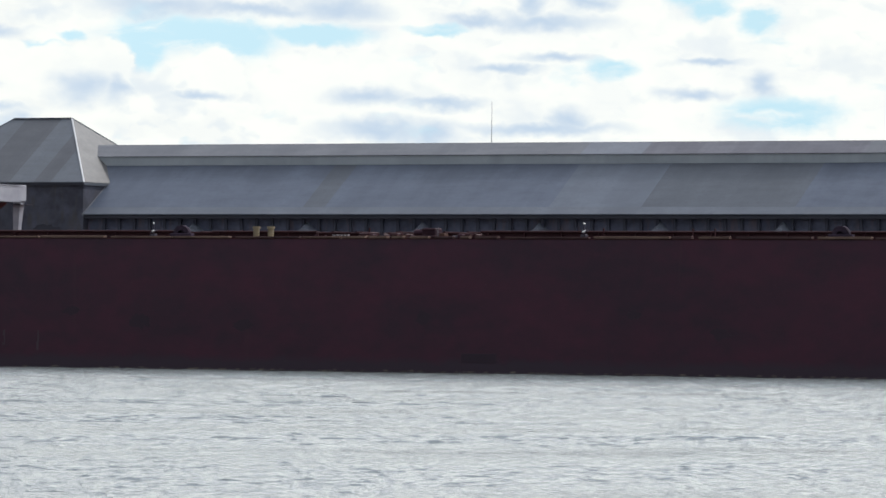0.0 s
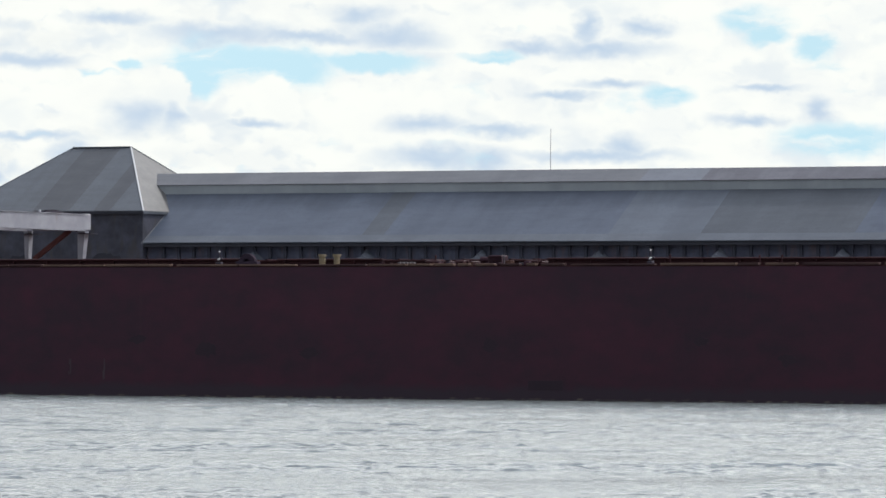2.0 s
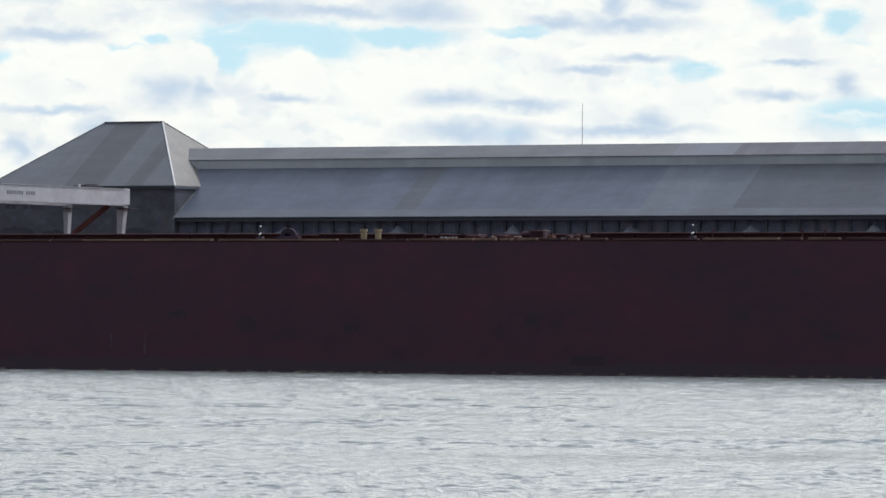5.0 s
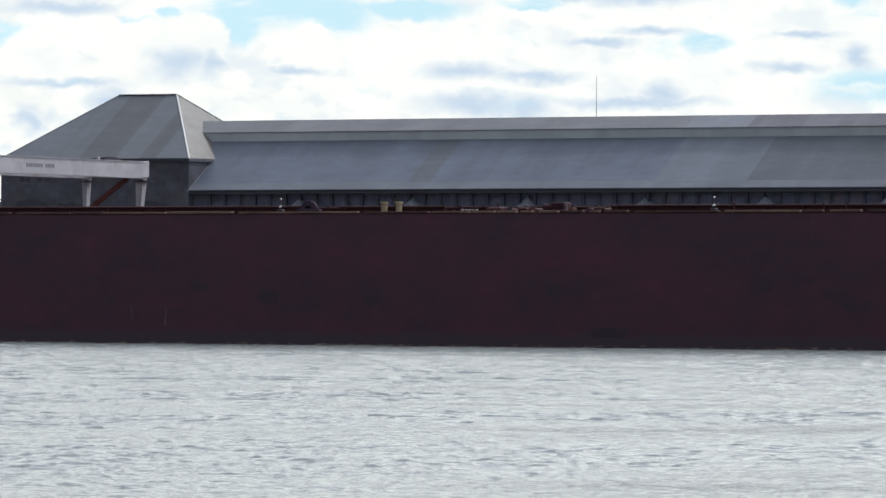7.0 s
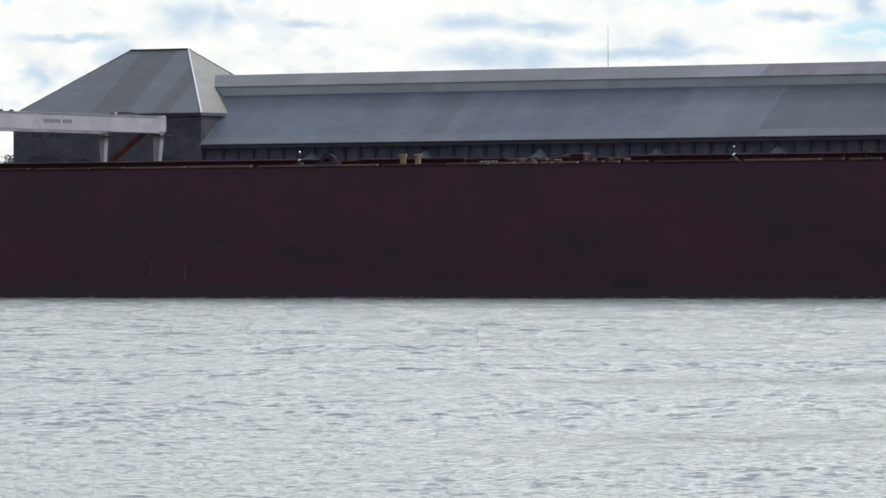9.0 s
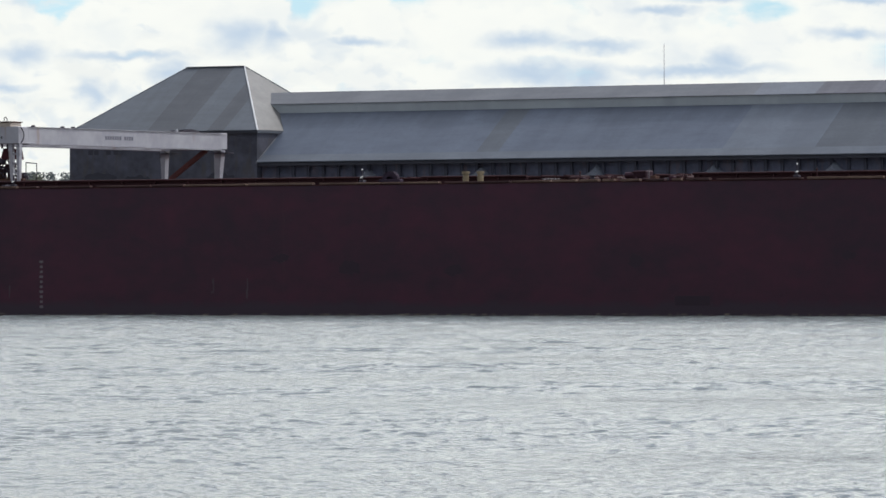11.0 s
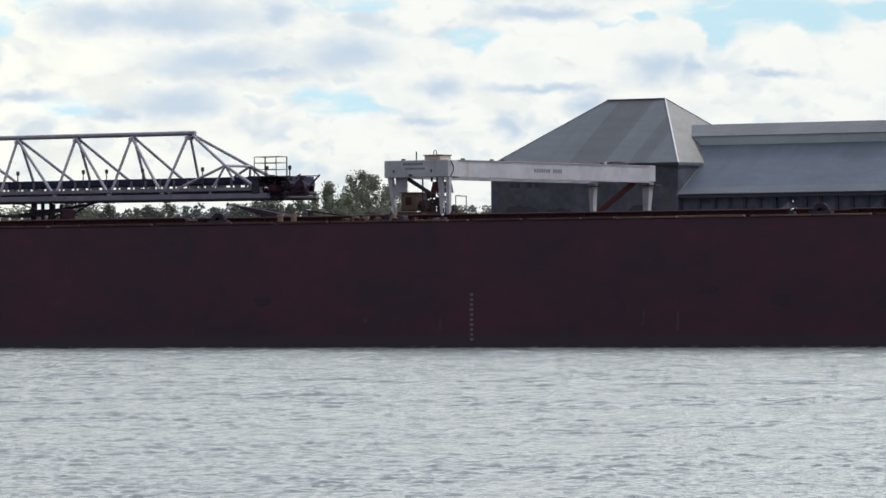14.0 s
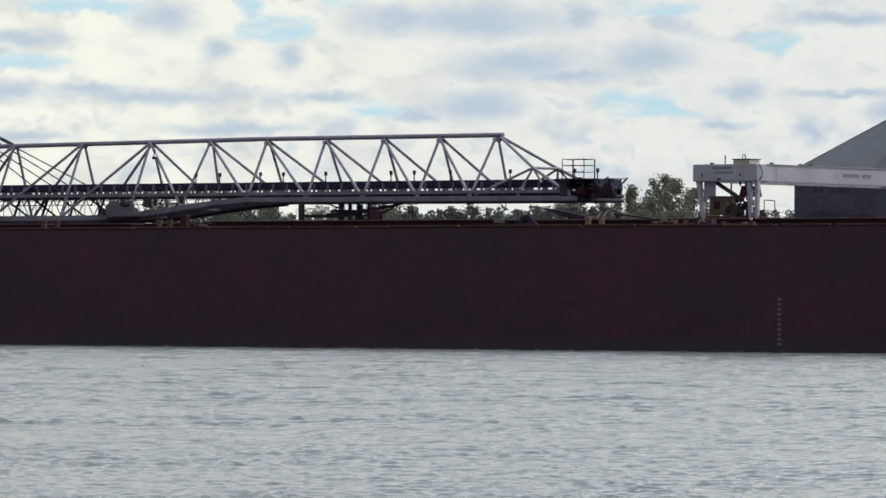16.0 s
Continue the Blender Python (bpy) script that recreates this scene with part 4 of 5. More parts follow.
    part("hose_loop", bm, STEEL, ob)
    # painted names as plain bars
    for s0, s1, z0, z1, cnt in ((-8.13, -6.61, 11.33, 11.5, 8), (-8.0, -6.47, 11.06, 11.18, 11)):
        w = (s1 - s0) / cnt
        for k in range(cnt):
            part("lettering_bar", box(B(), s0 + k * w, s0 + (k + 0.72) * w, N0 - 0.006, N0, z0, z1), LETTER, near)
    w = 3.3 / 12
    for k in range(12):
        if k != 7:
            n0 = 14.25 + k * w
            part("lettering_bar", box(B(), -4.75, -4.744, n0, n0 + 0.7 * w, 11.0, 11.24), LETTER, ob)
    return ob


BRACE = surface("faded_red_brace", (0.14, 0.05, 0.045), (0.07, 0.03, 0.03), 0.65, grain=3, spec=0.1)
RUSTWHITE = surface("stained_white_box", (0.5, 0.44, 0.38), (0.32, 0.25, 0.2), 0.6, grain=4)
CRANE = hatch_crane()


# ---- the unloading boom ----
def boom():
    ob = thing("unloading_boom", -60, 16.2, 7.72, "grey lattice conveyor boom lying along the barge's deck", "conveyor boom")
    NN, NF, NT = 14.0, 18.4, 16.2
    tops = [-33.5, -38.2, -42.9, -47.9, -53.0, -58.0, -63.4, -69.6, -75.9, -82.2]
    lows = [(-34.1, 10.0), (-38.5, 10.0), (-43.1, 10.0), (-47.9, 10.0), (-53.1, 9.95), (-58.9, 9.45), (-63.6, 8.98), (-69.8, 8.8),
            (-76.2, 8.78), (-82.4, 8.78)]
    ZT = 13.98
    bm = tube(B(), (-33.0, NT, 14.13), (-54, NT, 14.12), 0.16, n=12)
    tube(bm, (-54, NT, 14.12), (-63, NT, 14.03), 0.16, n=12)
    tube(bm, (-63, NT, 14.03), (-100, NT, 13.72), 0.16, n=12)
    part("top_chord", bm, BOOMGREY, ob)
    for n in (NN, NF):
        path = [(-25.4, 9.84), (-27, 9.85), (-53.1, 9.92), (-56, 9.72), (-60, 9.25), (-63.4, 8.9), (-67, 8.76), (-100, 8.7)]
        bm = B()
        for (a, za), (b, zb) in zip(path, path[1:]):
            beam(bm, (a, n, za), (b - 0.05, n, zb), 0.3, 0.34 if a < -53 else 0.32)
        chord = part("lower_chord", bm, BOOMDULL, ob)
        # dark strip along the chord's underside, with the shade there put into its colour
        bm = B()
        for (a, za), (b, zb) in zip(path, path[1:]):
            d = 0.24 if a < -53 else 0.2
            beam(bm, (a, n + 0.05, za - d), (b - 0.05, n + 0.05, zb - d), 0.34, 0.22 if a < -53 else 0.1)
        part("underside_shade", bm, STEEL, chord)
        side = -1 if n == NN else 1
        for i, ts in enumerate(tops):
            ls, lz = lows[i]
            part("web_post", tube(B(), (ts, NT + side * 0.12, ZT), (ls, n, lz), 0.095), BOOMGREY, ob)
            if i and i < 7:
                ls, lz = lows[i - 1]
                part("web_diagonal", tube(B(), (ts, NT + side * 0.12, ZT), (ls, n, lz), 0.10), BOOMGREY, ob)
            if 6 <= i < len(tops) - 1:
                ls, lz = lows[i + 1]
                part("web_diagonal", tube(B(), (ts, NT + side * 0.12, ZT), (ls, n, lz), 0.10), BOOMGREY, ob)
            # gusset at the node
            part("gusset", box(B(), ts - 0.25, ts + 0.25, NT + side * 0.14 - 0.02, NT + side * 0.14 + 0.02, ZT - 0.3, ZT - 0.05), BOOMGREY, ob)
        # tip: raking members down to the head
        k = Vector((-29.5, NT + side * 1.4, 11.88))
        part("tip_strut", tube(B(), (-33.1, NT + side * 0.1, 13.95), k, 0.1), BOOMGREY, ob)
        part("tip_strut", tube(B(), k, (-25.9, n, 10.06) if side < 0 else (-27.3, n - 0.7, 10.9), 0.11), BOOMGREY, ob)
        part("tip_strut", tube(B(), k, (-33.6, n, 10.1), 0.09), BOOMGREY, ob)
        part("tip_strut", tube(B(), k, (-30.2, n, 10.0), 0.08), BOOMGREY, ob)
        part("tip_strut", tube(B(), k, (-28.6, n - side * 0.5, 10.9), 0.08), BOOMGREY, ob)
        # belt side rail, idler stands and walkway rail
        part("belt_rail", box(B(), -100, -24.6, n + side * -0.9 - 0.06, n + side * -0.9 + 0.06, 10.22, 10.38), BOOMDULL, ob)
    part("belt_rail", box(B(), -100, -25.9, NN - 0.08, NN + 0.08, 10.22, 10.42), BOOMDULL, ob)
    part("conveyor_belt", box(B(), -100, -24.2, NT - 1.25, NT + 1.25, 10.66, 11.12, 0.03), BELT, ob, "blue-black conveyor belt cover")
    part("return_belt", box(B(), -100, -25, NT - 0.9, NT + 0.9, 10.1, 10.16), BELT, ob)
    bm = B()
    box(bm, 0, 0.15, NT - 1.36, NT - 1.26, 10.3, 11.0)
    box(bm, 0, 0.1, NT + 1.22, NT + 1.3, 10.35, 11.02)
    box(bm, -0.02, 0.12, NT - 1.3, NT + 1.3, 10.6, 10.68)
    box(bm, 0.3, 0.75, NT - 1.28, NT - 1.2, 10.42, 10.6)
    bmesh.ops.translate(bm, verts=bm.verts, vec=-BASE[ob.name])
    idler = mesh_of("idler_stand", bm, IDLER)
    for k in range(58):
        o = new("idler_stand", idler)
        o.parent, o.location = ob, (-25.6 - k * 1.18, 0, 0)
    # cross ties between the lower chords, walkway lattice towards the pivot
    for ls, lz in lows:
        part("cross_tie", beam(B(), (ls, NN, lz - 0.1), (ls, NF, lz - 0.1), 0.14), BOOMGREY, ob)
    for k in range(22):
        s0 = -58.5 - k * 1.5
        zb = 8.95 if s0 < -63 else 9.3
        part("lattice_bar", beam(B(), (s0 - 0.4, NN + 0.4, zb - 0.1), (s0 - 0.4, NN + 0.4, 10.0), 0.035), STEEL, ob)
        part("lattice_bar", beam(B(), (s0, NF, zb), (s0 - 0.75, NF, 10.2), 0.06), BOOMGREY, ob)
        part("lattice_bar", beam(B(), (s0 - 0.75, NF, 10.2), (s0 - 1.5, NF, zb), 0.06), BOOMGREY, ob)
    part("walkway_rail", beam(B(), (-57, NF + 0.2, 9.75), (-100, NF + 0.2, 9.75), 0.05), BOOMGREY, ob)
    part("walkway_rail", beam(B(), (-57, NF + 0.2, 10.05), (-100, NF + 0.2, 10.05), 0.05), BOOMGREY, ob)
    # lamp stalks along the belt
    for s0 in (-58.15, -56.04, -52.47, -50.47, -46.81, -41.24, -39.28, -36.26, -31.3, -26.05, -24.2):
        bm = tube(B(), (s0, NN + 0.7, 10.4), (s0, NN + 0.7, 11.6), 0.04)
        box(bm, s0 - 0.08, s0 + 0.1, NN + 0.61, NN + 0.79, 11.52, 11.8, 0.03)
        part("lamp_stalk", bm, STEEL, ob, "thin dark stalk with a floodlight head")
    lamp = part("hanging_lamp", box(tube(B(), (-62.1, NT - 1.2, 13.5), (-62.1, NT - 1.2, 13.1), 0.03), -62.25, -61.95, NT - 1.35, NT - 1.05, 12.8, 12.98, 0.04), STEEL, ob)
    part("lamp_bowl", tube(B(), (-62.1, NT - 1.2, 12.98), (-62.1, NT - 1.2, 13.18), 0.16, 0.08, 12), LAMPGLASS, lamp, "white lamp bowl")
    part("tip_strut", tube(B(), (-29.5, NT - 1.4, 11.88), (-29.5, NT + 1.4, 11.88), 0.09), BOOMGREY, ob)
    # dark bracing and hangers under the belt
    for k in range(46):
        s0 = -27.0 - k * 1.55
        part("hanger_bar", beam(B(), (s0, NT - 1.3, 10.3), (s0 - 0.5, NT - 1.3, 9.95 if s0 > -54 else 9.6), 0.07), STEEL, ob)
    for k in range(8):
        s0 = -64.5 - 2.6 * k
        part("cross_brace", beam(B(), (s0, NT - 0.6, 10.2), (s0 - 1.5, NT + 0.4, 8.85), 0.13), STEEL, ob)
        part("cross_brace", beam(B(), (s0 - 1.5, NT - 0.6, 10.2), (s0, NT + 0.4, 8.85), 0.13), STEEL, ob)
    part("under_rail", box(B(), -100, -26, NT - 1.35, NT - 1.25, 10.02, 10.1), STEEL, ob)
    part("under_rail", box(B(), -100, -26, NF - 0.1, NF + 0.1, 10.1, 10.24), STEEL, ob)
    bm = prism(B(), [(-65.5, 8.8), (-62.4, 8.85), (-62.7, 9.42), (-63.2, 9.5), (-63.7, 9.4), (-64.3, 9.62), (-65.0, 9.66), (-65.15, 9.2)], 13.3, 13.9)
    box(bm, -64.9, -64.3, 13.35, 13.8, 9.55, 9.95, 0.06)
    house = part("drive_house", bm, IDLER, ob, "grey drive housing slung in the boom")
    bm = tube(B(), (-63.4, 13.15, 9.72), (-63.4, 13.95, 9.72), 0.26, n=16)
    tube(bm, (-63.4, 13.05, 9.72), (-63.4, 14.05, 9.72), 0.09, n=10)
    part("drive_drum", bm, STEEL, house)
    part("drive_drum", tube(B(), (-65.25, 13.2, 9.15), (-65.25, 13.9, 9.15), 0.2, n=14), STEEL, house)
    for s0, z in ((-64.0, 9.55), (-62.75, 9.35)):
        part("bearing_stand", prism(B(), [(s0 - 0.16, z), (s0 + 0.2, z), (s0 + 0.08, z + 0.5), (s0 - 0.06, z + 0.42)], 13.25, 13.4), IDLER, house)
    # dark counterweight plates hung under the belt beside it
    for s0, s1, z0, z1 in ((-61.9, -61.3, 9.4, 10.15), (-61.0, -60.75, 9.55, 10.1), (-58.7, -58.4, 9.7, 10.15)):
        part("weight_plate", prism(B(), [(s0, z0 + 0.08), (s1 - 0.1, z0), (s1, z1), (s0 + 0.06, z1)], 13.5, 13.75), STEEL, ob)
    # head end: platform with rails, drum, scraper arm
    part("platform", box(B(), -26.8, -24.3, 13.6, 15.2, 11.05, 11.12), STEEL, ob)
    for n0, rad in ((13.8, 0.03), (15.0, 0.045)):
        for s0 in (-26.4, -24.65):
            part("rail_post", tube(B(), (s0, n0, 11.1), (s0, n0, 12.4), rad, n=6), STEEL, ob)
        for z in (11.55, 11.98, 12.38):
            part("hand_rail", tube(B(), (-26.4, n0, z), (-24.65, n0, z), 0.022, n=6), STEEL, ob)
    for s0 in (-26.4, -24.65):
        for z in (11.98, 12.38):
            part("hand_rail", tube(B(), (s0, 13.8, z), (s0, 15.0, z), 0.025, n=6), STEEL, ob)
    H = -1.75
    part("head_drum", tube(B(), (-23.7 + H, NT - 1.2, 10.5), (-23.7 + H, NT + 1.2, 10.5), 0.55, n=24), PLUM, ob, "dark head drum of the conveyor")
    K = -0.25
    bm = prism(B(), [(-25.0 + K, 9.95), (-23.3 + K, 9.85), (-22.6 + K, 10.0), (-22.55 + K, 10.25), (-23.4 + K, 10.3), (-24.0 + K, 10.42), (-25.0 + K, 10.5)], NT - 1.45, NT - 1.38)
    part("head_plate", bm, PLUM, ob)
    bm = prism(B(), [(-25.6 + H, 9.95), (-23.3 + H, 9.85), (-22.6 + H, 10.05), (-22.5 + H, 10.7), (-23.1 + H, 11.0), (-25.6 + H, 10.95)], NT + 1.25, NT + 1.45)
    part("head_plate", bm, PLUM, ob)
    for s0, z, rad in ((-23.1, 10.4, 0.42), (-24.1, 10.52, 0.3), (-22.75, 10.1, 0.2)):
        bm = tube(B(), (s0 + K, NT - 1.62, z), (s0 + K, NT - 1.3, z), rad, n=20)
        tube(bm, (s0 + K, NT - 1.72, z), (s0 + K, NT - 1.6, z), rad * 0.4, n=12)
        part("bearing_housing", bm, PLUM, ob)
    rnd = random.Random(3)
    for k in range(18):
        s0, z = rnd.uniform(-26.3, -22.9) + K, rnd.uniform(9.95, 10.95)
        w, h = rnd.uniform(0.1, 0.45), rnd.uniform(0.08, 0.3)
        if k % 3:
            bm = box(B(), s0, s0 + w, NT - 1.7, NT - 1.35, z, z + h, 0.02)
        else:
            bm = tube(B(), (s0, NT - 1.6, z), (s0 + w, NT - 1.55, z + rnd.uniform(-0.4, 0.4)), 0.05, n=8)
        part("drive_fitting", bm, (PLUM, STEEL, DARKRED, PLUM, IDLER)[k % 5], ob)
    part("head_hood", prism(B(), [(-24.9 + H, 10.95), (-23.3 + H, 11.15), (-22.6 + H, 10.98), (-22.35 + H, 10.5), (-22.6 + H, 10.5), (-23.3 + H, 11.0)], NT - 1.25, NT + 1.25), BELT, ob)
    for z in (9.72, 10.0):
        for s0 in (-26.2, -25.3, -24.4):
            part("head_roller", tube(B(), (s0, NT - 1.8, z), (s0, NT + 1.6, z), 0.13, n=10), STEEL, ob)
    part("scraper_arm", beam(B(), (-22.6 + K, NT - 1.5, 10.2), (-21.55 + K, NT - 1.5, 11.15), 0.09), STEEL, ob)
    part("scraper_arm", beam(B(), (-23.4 + K, NT - 1.5, 11.12), (-21.7 + K, NT - 1.5, 11.08), 0.05), STEEL, ob)
    part("gear_case", box(B(), -26.7, -26.1, NN - 0.2, NN + 0.6, 9.95, 10.9, 0.08), STEEL, ob)
    part("gear_case", box(B(), -25.4, -24.9, NN - 0.1, NN + 0.7, 10.05, 10.6, 0.08), DARKRED, ob)
    # saddles that carry the boom above the deck
    for n0 in (NN, NF):
        part("saddle_leg", box(B(), -48.5, -48.15, n0 - 0.15, n0 + 0.15, 7.7, 9.75, 0.03), STEEL, ob)
    part("saddle_beam", box(B(), -48.45, -48.2, NN, NF, 8.7, 8.9, 0.03), STEEL, ob)
    for s0 in (-45.2,):
        for d in (-0.35, 0.35):
            part("saddle_leg", box(B(), s0 + d - 0.08, s0 + d + 0.08, 15.7, 15.9, 7.7, 9.6), STEEL, ob)
            part("saddle_leg", box(B(), s0 + d - 0.08, s0 + d + 0.08, 16.9, 17.1, 7.7, 9.6), STEEL, ob)
        part("saddle_beam", box(B(), s0 - 1.9, s0 + 0.7, 15.6, 17.1, 9.1, 9.22), STEEL, ob)
        for d in (-1, 1):
            part("saddle_brace", beam(B(), (s0 - 0.4, 15.7, 8.3), (s0 + d * 1.9, 15.7, 9.1), 0.09), STEEL, ob)
            part("saddle_brace", beam(B(), (s0 + 0.4, 16.9, 8.5), (s0 + d * 3.2, 16.9, 9.7), 0.09), STEEL, ob)
    part("saddle_leg", box(B(), -41.75, -41.05, 13.0, 13.6, 7.7, 9.15, 0.04), CHOCK, ob)
    part("saddle_plate", prism(B(), [(-40.2, 9.7), (-40.2, 9.62), (-45.4, 8.75), (-47.2, 8.7), (-47.2, 8.95), (-45.2, 9.1)], 15.2, 15.4), PLUM, ob)
    for s0, z0 in ((-44.8, 9.1), (-43.6, 9.2), (-46.1, 9.0)):
        part("saddle_leg", box(B(), s0 - 0.07, s0 + 0.07, 15.5, 15.7, 7.7, z0), STEEL, ob)
    part("pivot_tower", box(B(), -98, -94, 13.5, 19, 7.7, 12.5, 0.1), BOOMGREY, ob)
    # stays from the frame aft
    for n0, d in ((NN, -1), (NF, 1)):
        part("stay_frame_leg", beam(B(), (-86, n0 - d, 7.72), (-82.6, NT + d * 0.5, 16.5), 0.4), BOOMGREY, ob)
        part("stay_frame_leg", beam(B(), (-80.5, n0 - d, 7.72), (-82.6, NT + d * 0.5, 16.5), 0.3), BOOMGREY, ob)
        for s1 in (-69.8, -71.7):
            part("stay_cable", tube(B(), (-82.6, NT + d * 0.5, 16.4), (s1, n0, 10.6), 0.045, n=6), STEEL, ob)
        part("stay_cable", tube(B(), (-82.6, NT + d * 0.5, 16.5), (-76.0, NT + d * 0.1, 14.0), 0.045, n=6), STEEL, ob)
    return ob


IDLER = surface("grey_idler_steel", (0.15, 0.142, 0.172), (0.07, 0.066, 0.082), 0.5, grain=4)
BOOM = boom()


def gangway():
    ob = thing("gangway", -18, 12, 7.72, "dark stowed gangway propped on the barge's deck", "gangway")
    part("gangway_deck", prism(B(), [(-26.7, 9.18), (-25.2, 9.0), (-23.1, 8.62), (-21.6, 8.3), (-21.9, 8.12), (-24.6, 8.55), (-25.6, 8.85)], 11.7, 12.3), PLUM, ob)
    part("hand_rail", beam(B(), (-20.9, 12.0, 8.75), (-16.4, 12.0, 8.22), 0.1), PLUM, ob)
    for s0, z in ((-22.3, 8.3), (-24.4, 8.6), (-17.5, 8.3), (-20.6, 8.7)):
        part("gangway_stand", box(B(), s0 - 0.08, s0 + 0.08, 11.8, 12.2, 7.7, z), PLUM, ob)
    return ob


GANGWAY = gangway()


# ---- the storage shed ----
N_MID, N_EAVE, N_BACK = 69.1, 62.0, 76.2
LAND = 1.6


def tower():
    ob = thing("hip_roofed_tower", -32, N_MID, LAND, "dark clad loading tower with a grey hipped sheet roof", "building")
    s0, s1, ze, zp = -40.1, -23.93, 12.82, 17.7
    t = 0.3
    part("wall_front", box(B(), s0, s1, N_EAVE, N_EAVE + t, LAND, ze), WALL, ob)
    part("wall_back", box(B(), s0, s1, N_BACK - t, N_BACK, LAND, ze), WALL, ob)
    part("wall_side", box(B(), s0, s0 + t, N_EAVE + t, N_BACK - t, LAND, ze), WALL, ob)
    part("wall_side", box(B(), s1 - t, s1, N_EAVE + t, N_BACK - t, LAND, ze), WALL, ob)
    a, b = s0 + 5.7, s1 - 5.5
    o = 0.12
    c = [(s0 - o, N_EAVE - o), (s1 + o, N_EAVE - o), (s1 + o, N_BACK + o), (s0 - o, N_BACK + o)]
    bm = B()
    lo = [bm.verts.new((s, n, ze - 0.02)) for s, n in c]
    hi = [bm.verts.new((a, N_MID, zp)), bm.verts.new((b, N_MID, zp))]
    for f in ((lo[0], lo[1], hi[1], hi[0]), (lo[1], lo[2], hi[1]), (lo[2], lo[3], hi[0], hi[1]), (lo[3], lo[0], hi[0])):
        bm.faces.new(f)
    r = bmesh.ops.extrude_face_region(bm, geom=list(bm.faces))
    bmesh.ops.translate(bm, verts=[v for v in r["geom"] if isinstance(v, bmesh.types.BMVert)], vec=(0, 0, -0.18))
    bmesh.ops.recalc_face_normals(bm, faces=bm.faces)
    roof = part("roof", bm, TOWER_ROOF, ob)
    # sheets laid up the near slope, some stained dark, and up the slope beside the shed
    def up(s):
        return max(0.0, min(1.0, (s - c[0][0]) / (a - c[0][0]), (c[1][0] - s) / (c[1][0] - b)))

    laid = [c[0][0] + 0.02, -38.4, -36.7, -35.2, a, -33.3, -31.7, -30.2, b, -28.1, -26.7, -25.3, c[1][0] - 0.02]
    tones = {4: TOWER_PALE, 5: TOWER_DARK, 6: TOWER_DARK, 7: TOWER_PALE, 8: TOWER_ROOF, 9: TOWER_DARK}
    for k, (p, q) in enumerate(zip(laid, laid[1:])):
        pts = [(p, 0), (q, 0), (q, up(q)), (p, up(p))]
        bm = B()
        vs = []
        for s, f in pts:
            v = (s, N_EAVE - o + f * (N_MID - N_EAVE + o), ze + 0.005 + f * (zp - ze))
            if not vs or (Vector(v) - vs[-1].co).length > 0.01:
                vs.append(bm.verts.new(v))
        if (vs[0].co - vs[-1].co).length < 0.01:
            bm.verts.remove(vs.pop())
        f = bm.faces.new(vs)
        r = bmesh.ops.extrude_face_region(bm, geom=[f])
        bmesh.ops.translate(bm, verts=[v for v in r["geom"] if isinstance(v, bmesh.types.BMVert)], vec=(0, 0, 0.02 + 0.006 * (k % 2)))
        bmesh.ops.recalc_face_normals(bm, faces=bm.faces)
        part("roof_sheet", bm, tones.get(k, TOWER_ROOF), roof)
    # the slope beside the shed, with its sunlit tone painted in
    bm = B()
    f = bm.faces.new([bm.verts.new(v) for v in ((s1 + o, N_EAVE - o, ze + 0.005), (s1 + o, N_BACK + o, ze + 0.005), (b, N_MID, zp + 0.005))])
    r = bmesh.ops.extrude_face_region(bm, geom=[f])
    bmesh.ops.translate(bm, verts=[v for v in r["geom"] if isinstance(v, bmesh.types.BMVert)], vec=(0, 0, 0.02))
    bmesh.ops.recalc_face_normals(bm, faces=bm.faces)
    part("roof_sheet", bm, TOWER_SIDE_LIT, roof, "grey sheeting beside the shed, sunlit warmth in its colour")
    # only the near hip by the shed takes the pale colour
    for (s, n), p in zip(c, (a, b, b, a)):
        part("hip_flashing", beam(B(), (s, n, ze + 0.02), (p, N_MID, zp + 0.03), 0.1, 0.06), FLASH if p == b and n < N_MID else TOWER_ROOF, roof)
    part("ridge_cap", beam(B(), (a, N_MID, zp + 0.03), (b, N_MID, zp + 0.03), 0.3, 0.08), TOWER_ROOF, roof)
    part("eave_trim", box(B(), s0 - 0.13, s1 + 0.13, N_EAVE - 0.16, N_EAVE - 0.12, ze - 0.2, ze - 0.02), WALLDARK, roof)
    # flat, uneven dark heap shapes low on the front wall
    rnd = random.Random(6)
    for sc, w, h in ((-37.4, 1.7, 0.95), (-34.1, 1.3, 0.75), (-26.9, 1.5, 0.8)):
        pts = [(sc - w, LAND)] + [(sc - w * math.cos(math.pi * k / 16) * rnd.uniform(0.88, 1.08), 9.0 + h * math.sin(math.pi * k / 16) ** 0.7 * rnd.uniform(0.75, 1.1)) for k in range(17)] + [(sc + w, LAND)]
        part("dark_heap", prism(B(), pts, N_EAVE - 0.03, N_EAVE + 0.02), WALLDARK, ob, "irregular dark heap outline low on the wall")
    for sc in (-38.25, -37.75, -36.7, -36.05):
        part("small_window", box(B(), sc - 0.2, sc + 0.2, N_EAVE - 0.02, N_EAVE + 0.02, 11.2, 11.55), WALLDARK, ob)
    return ob


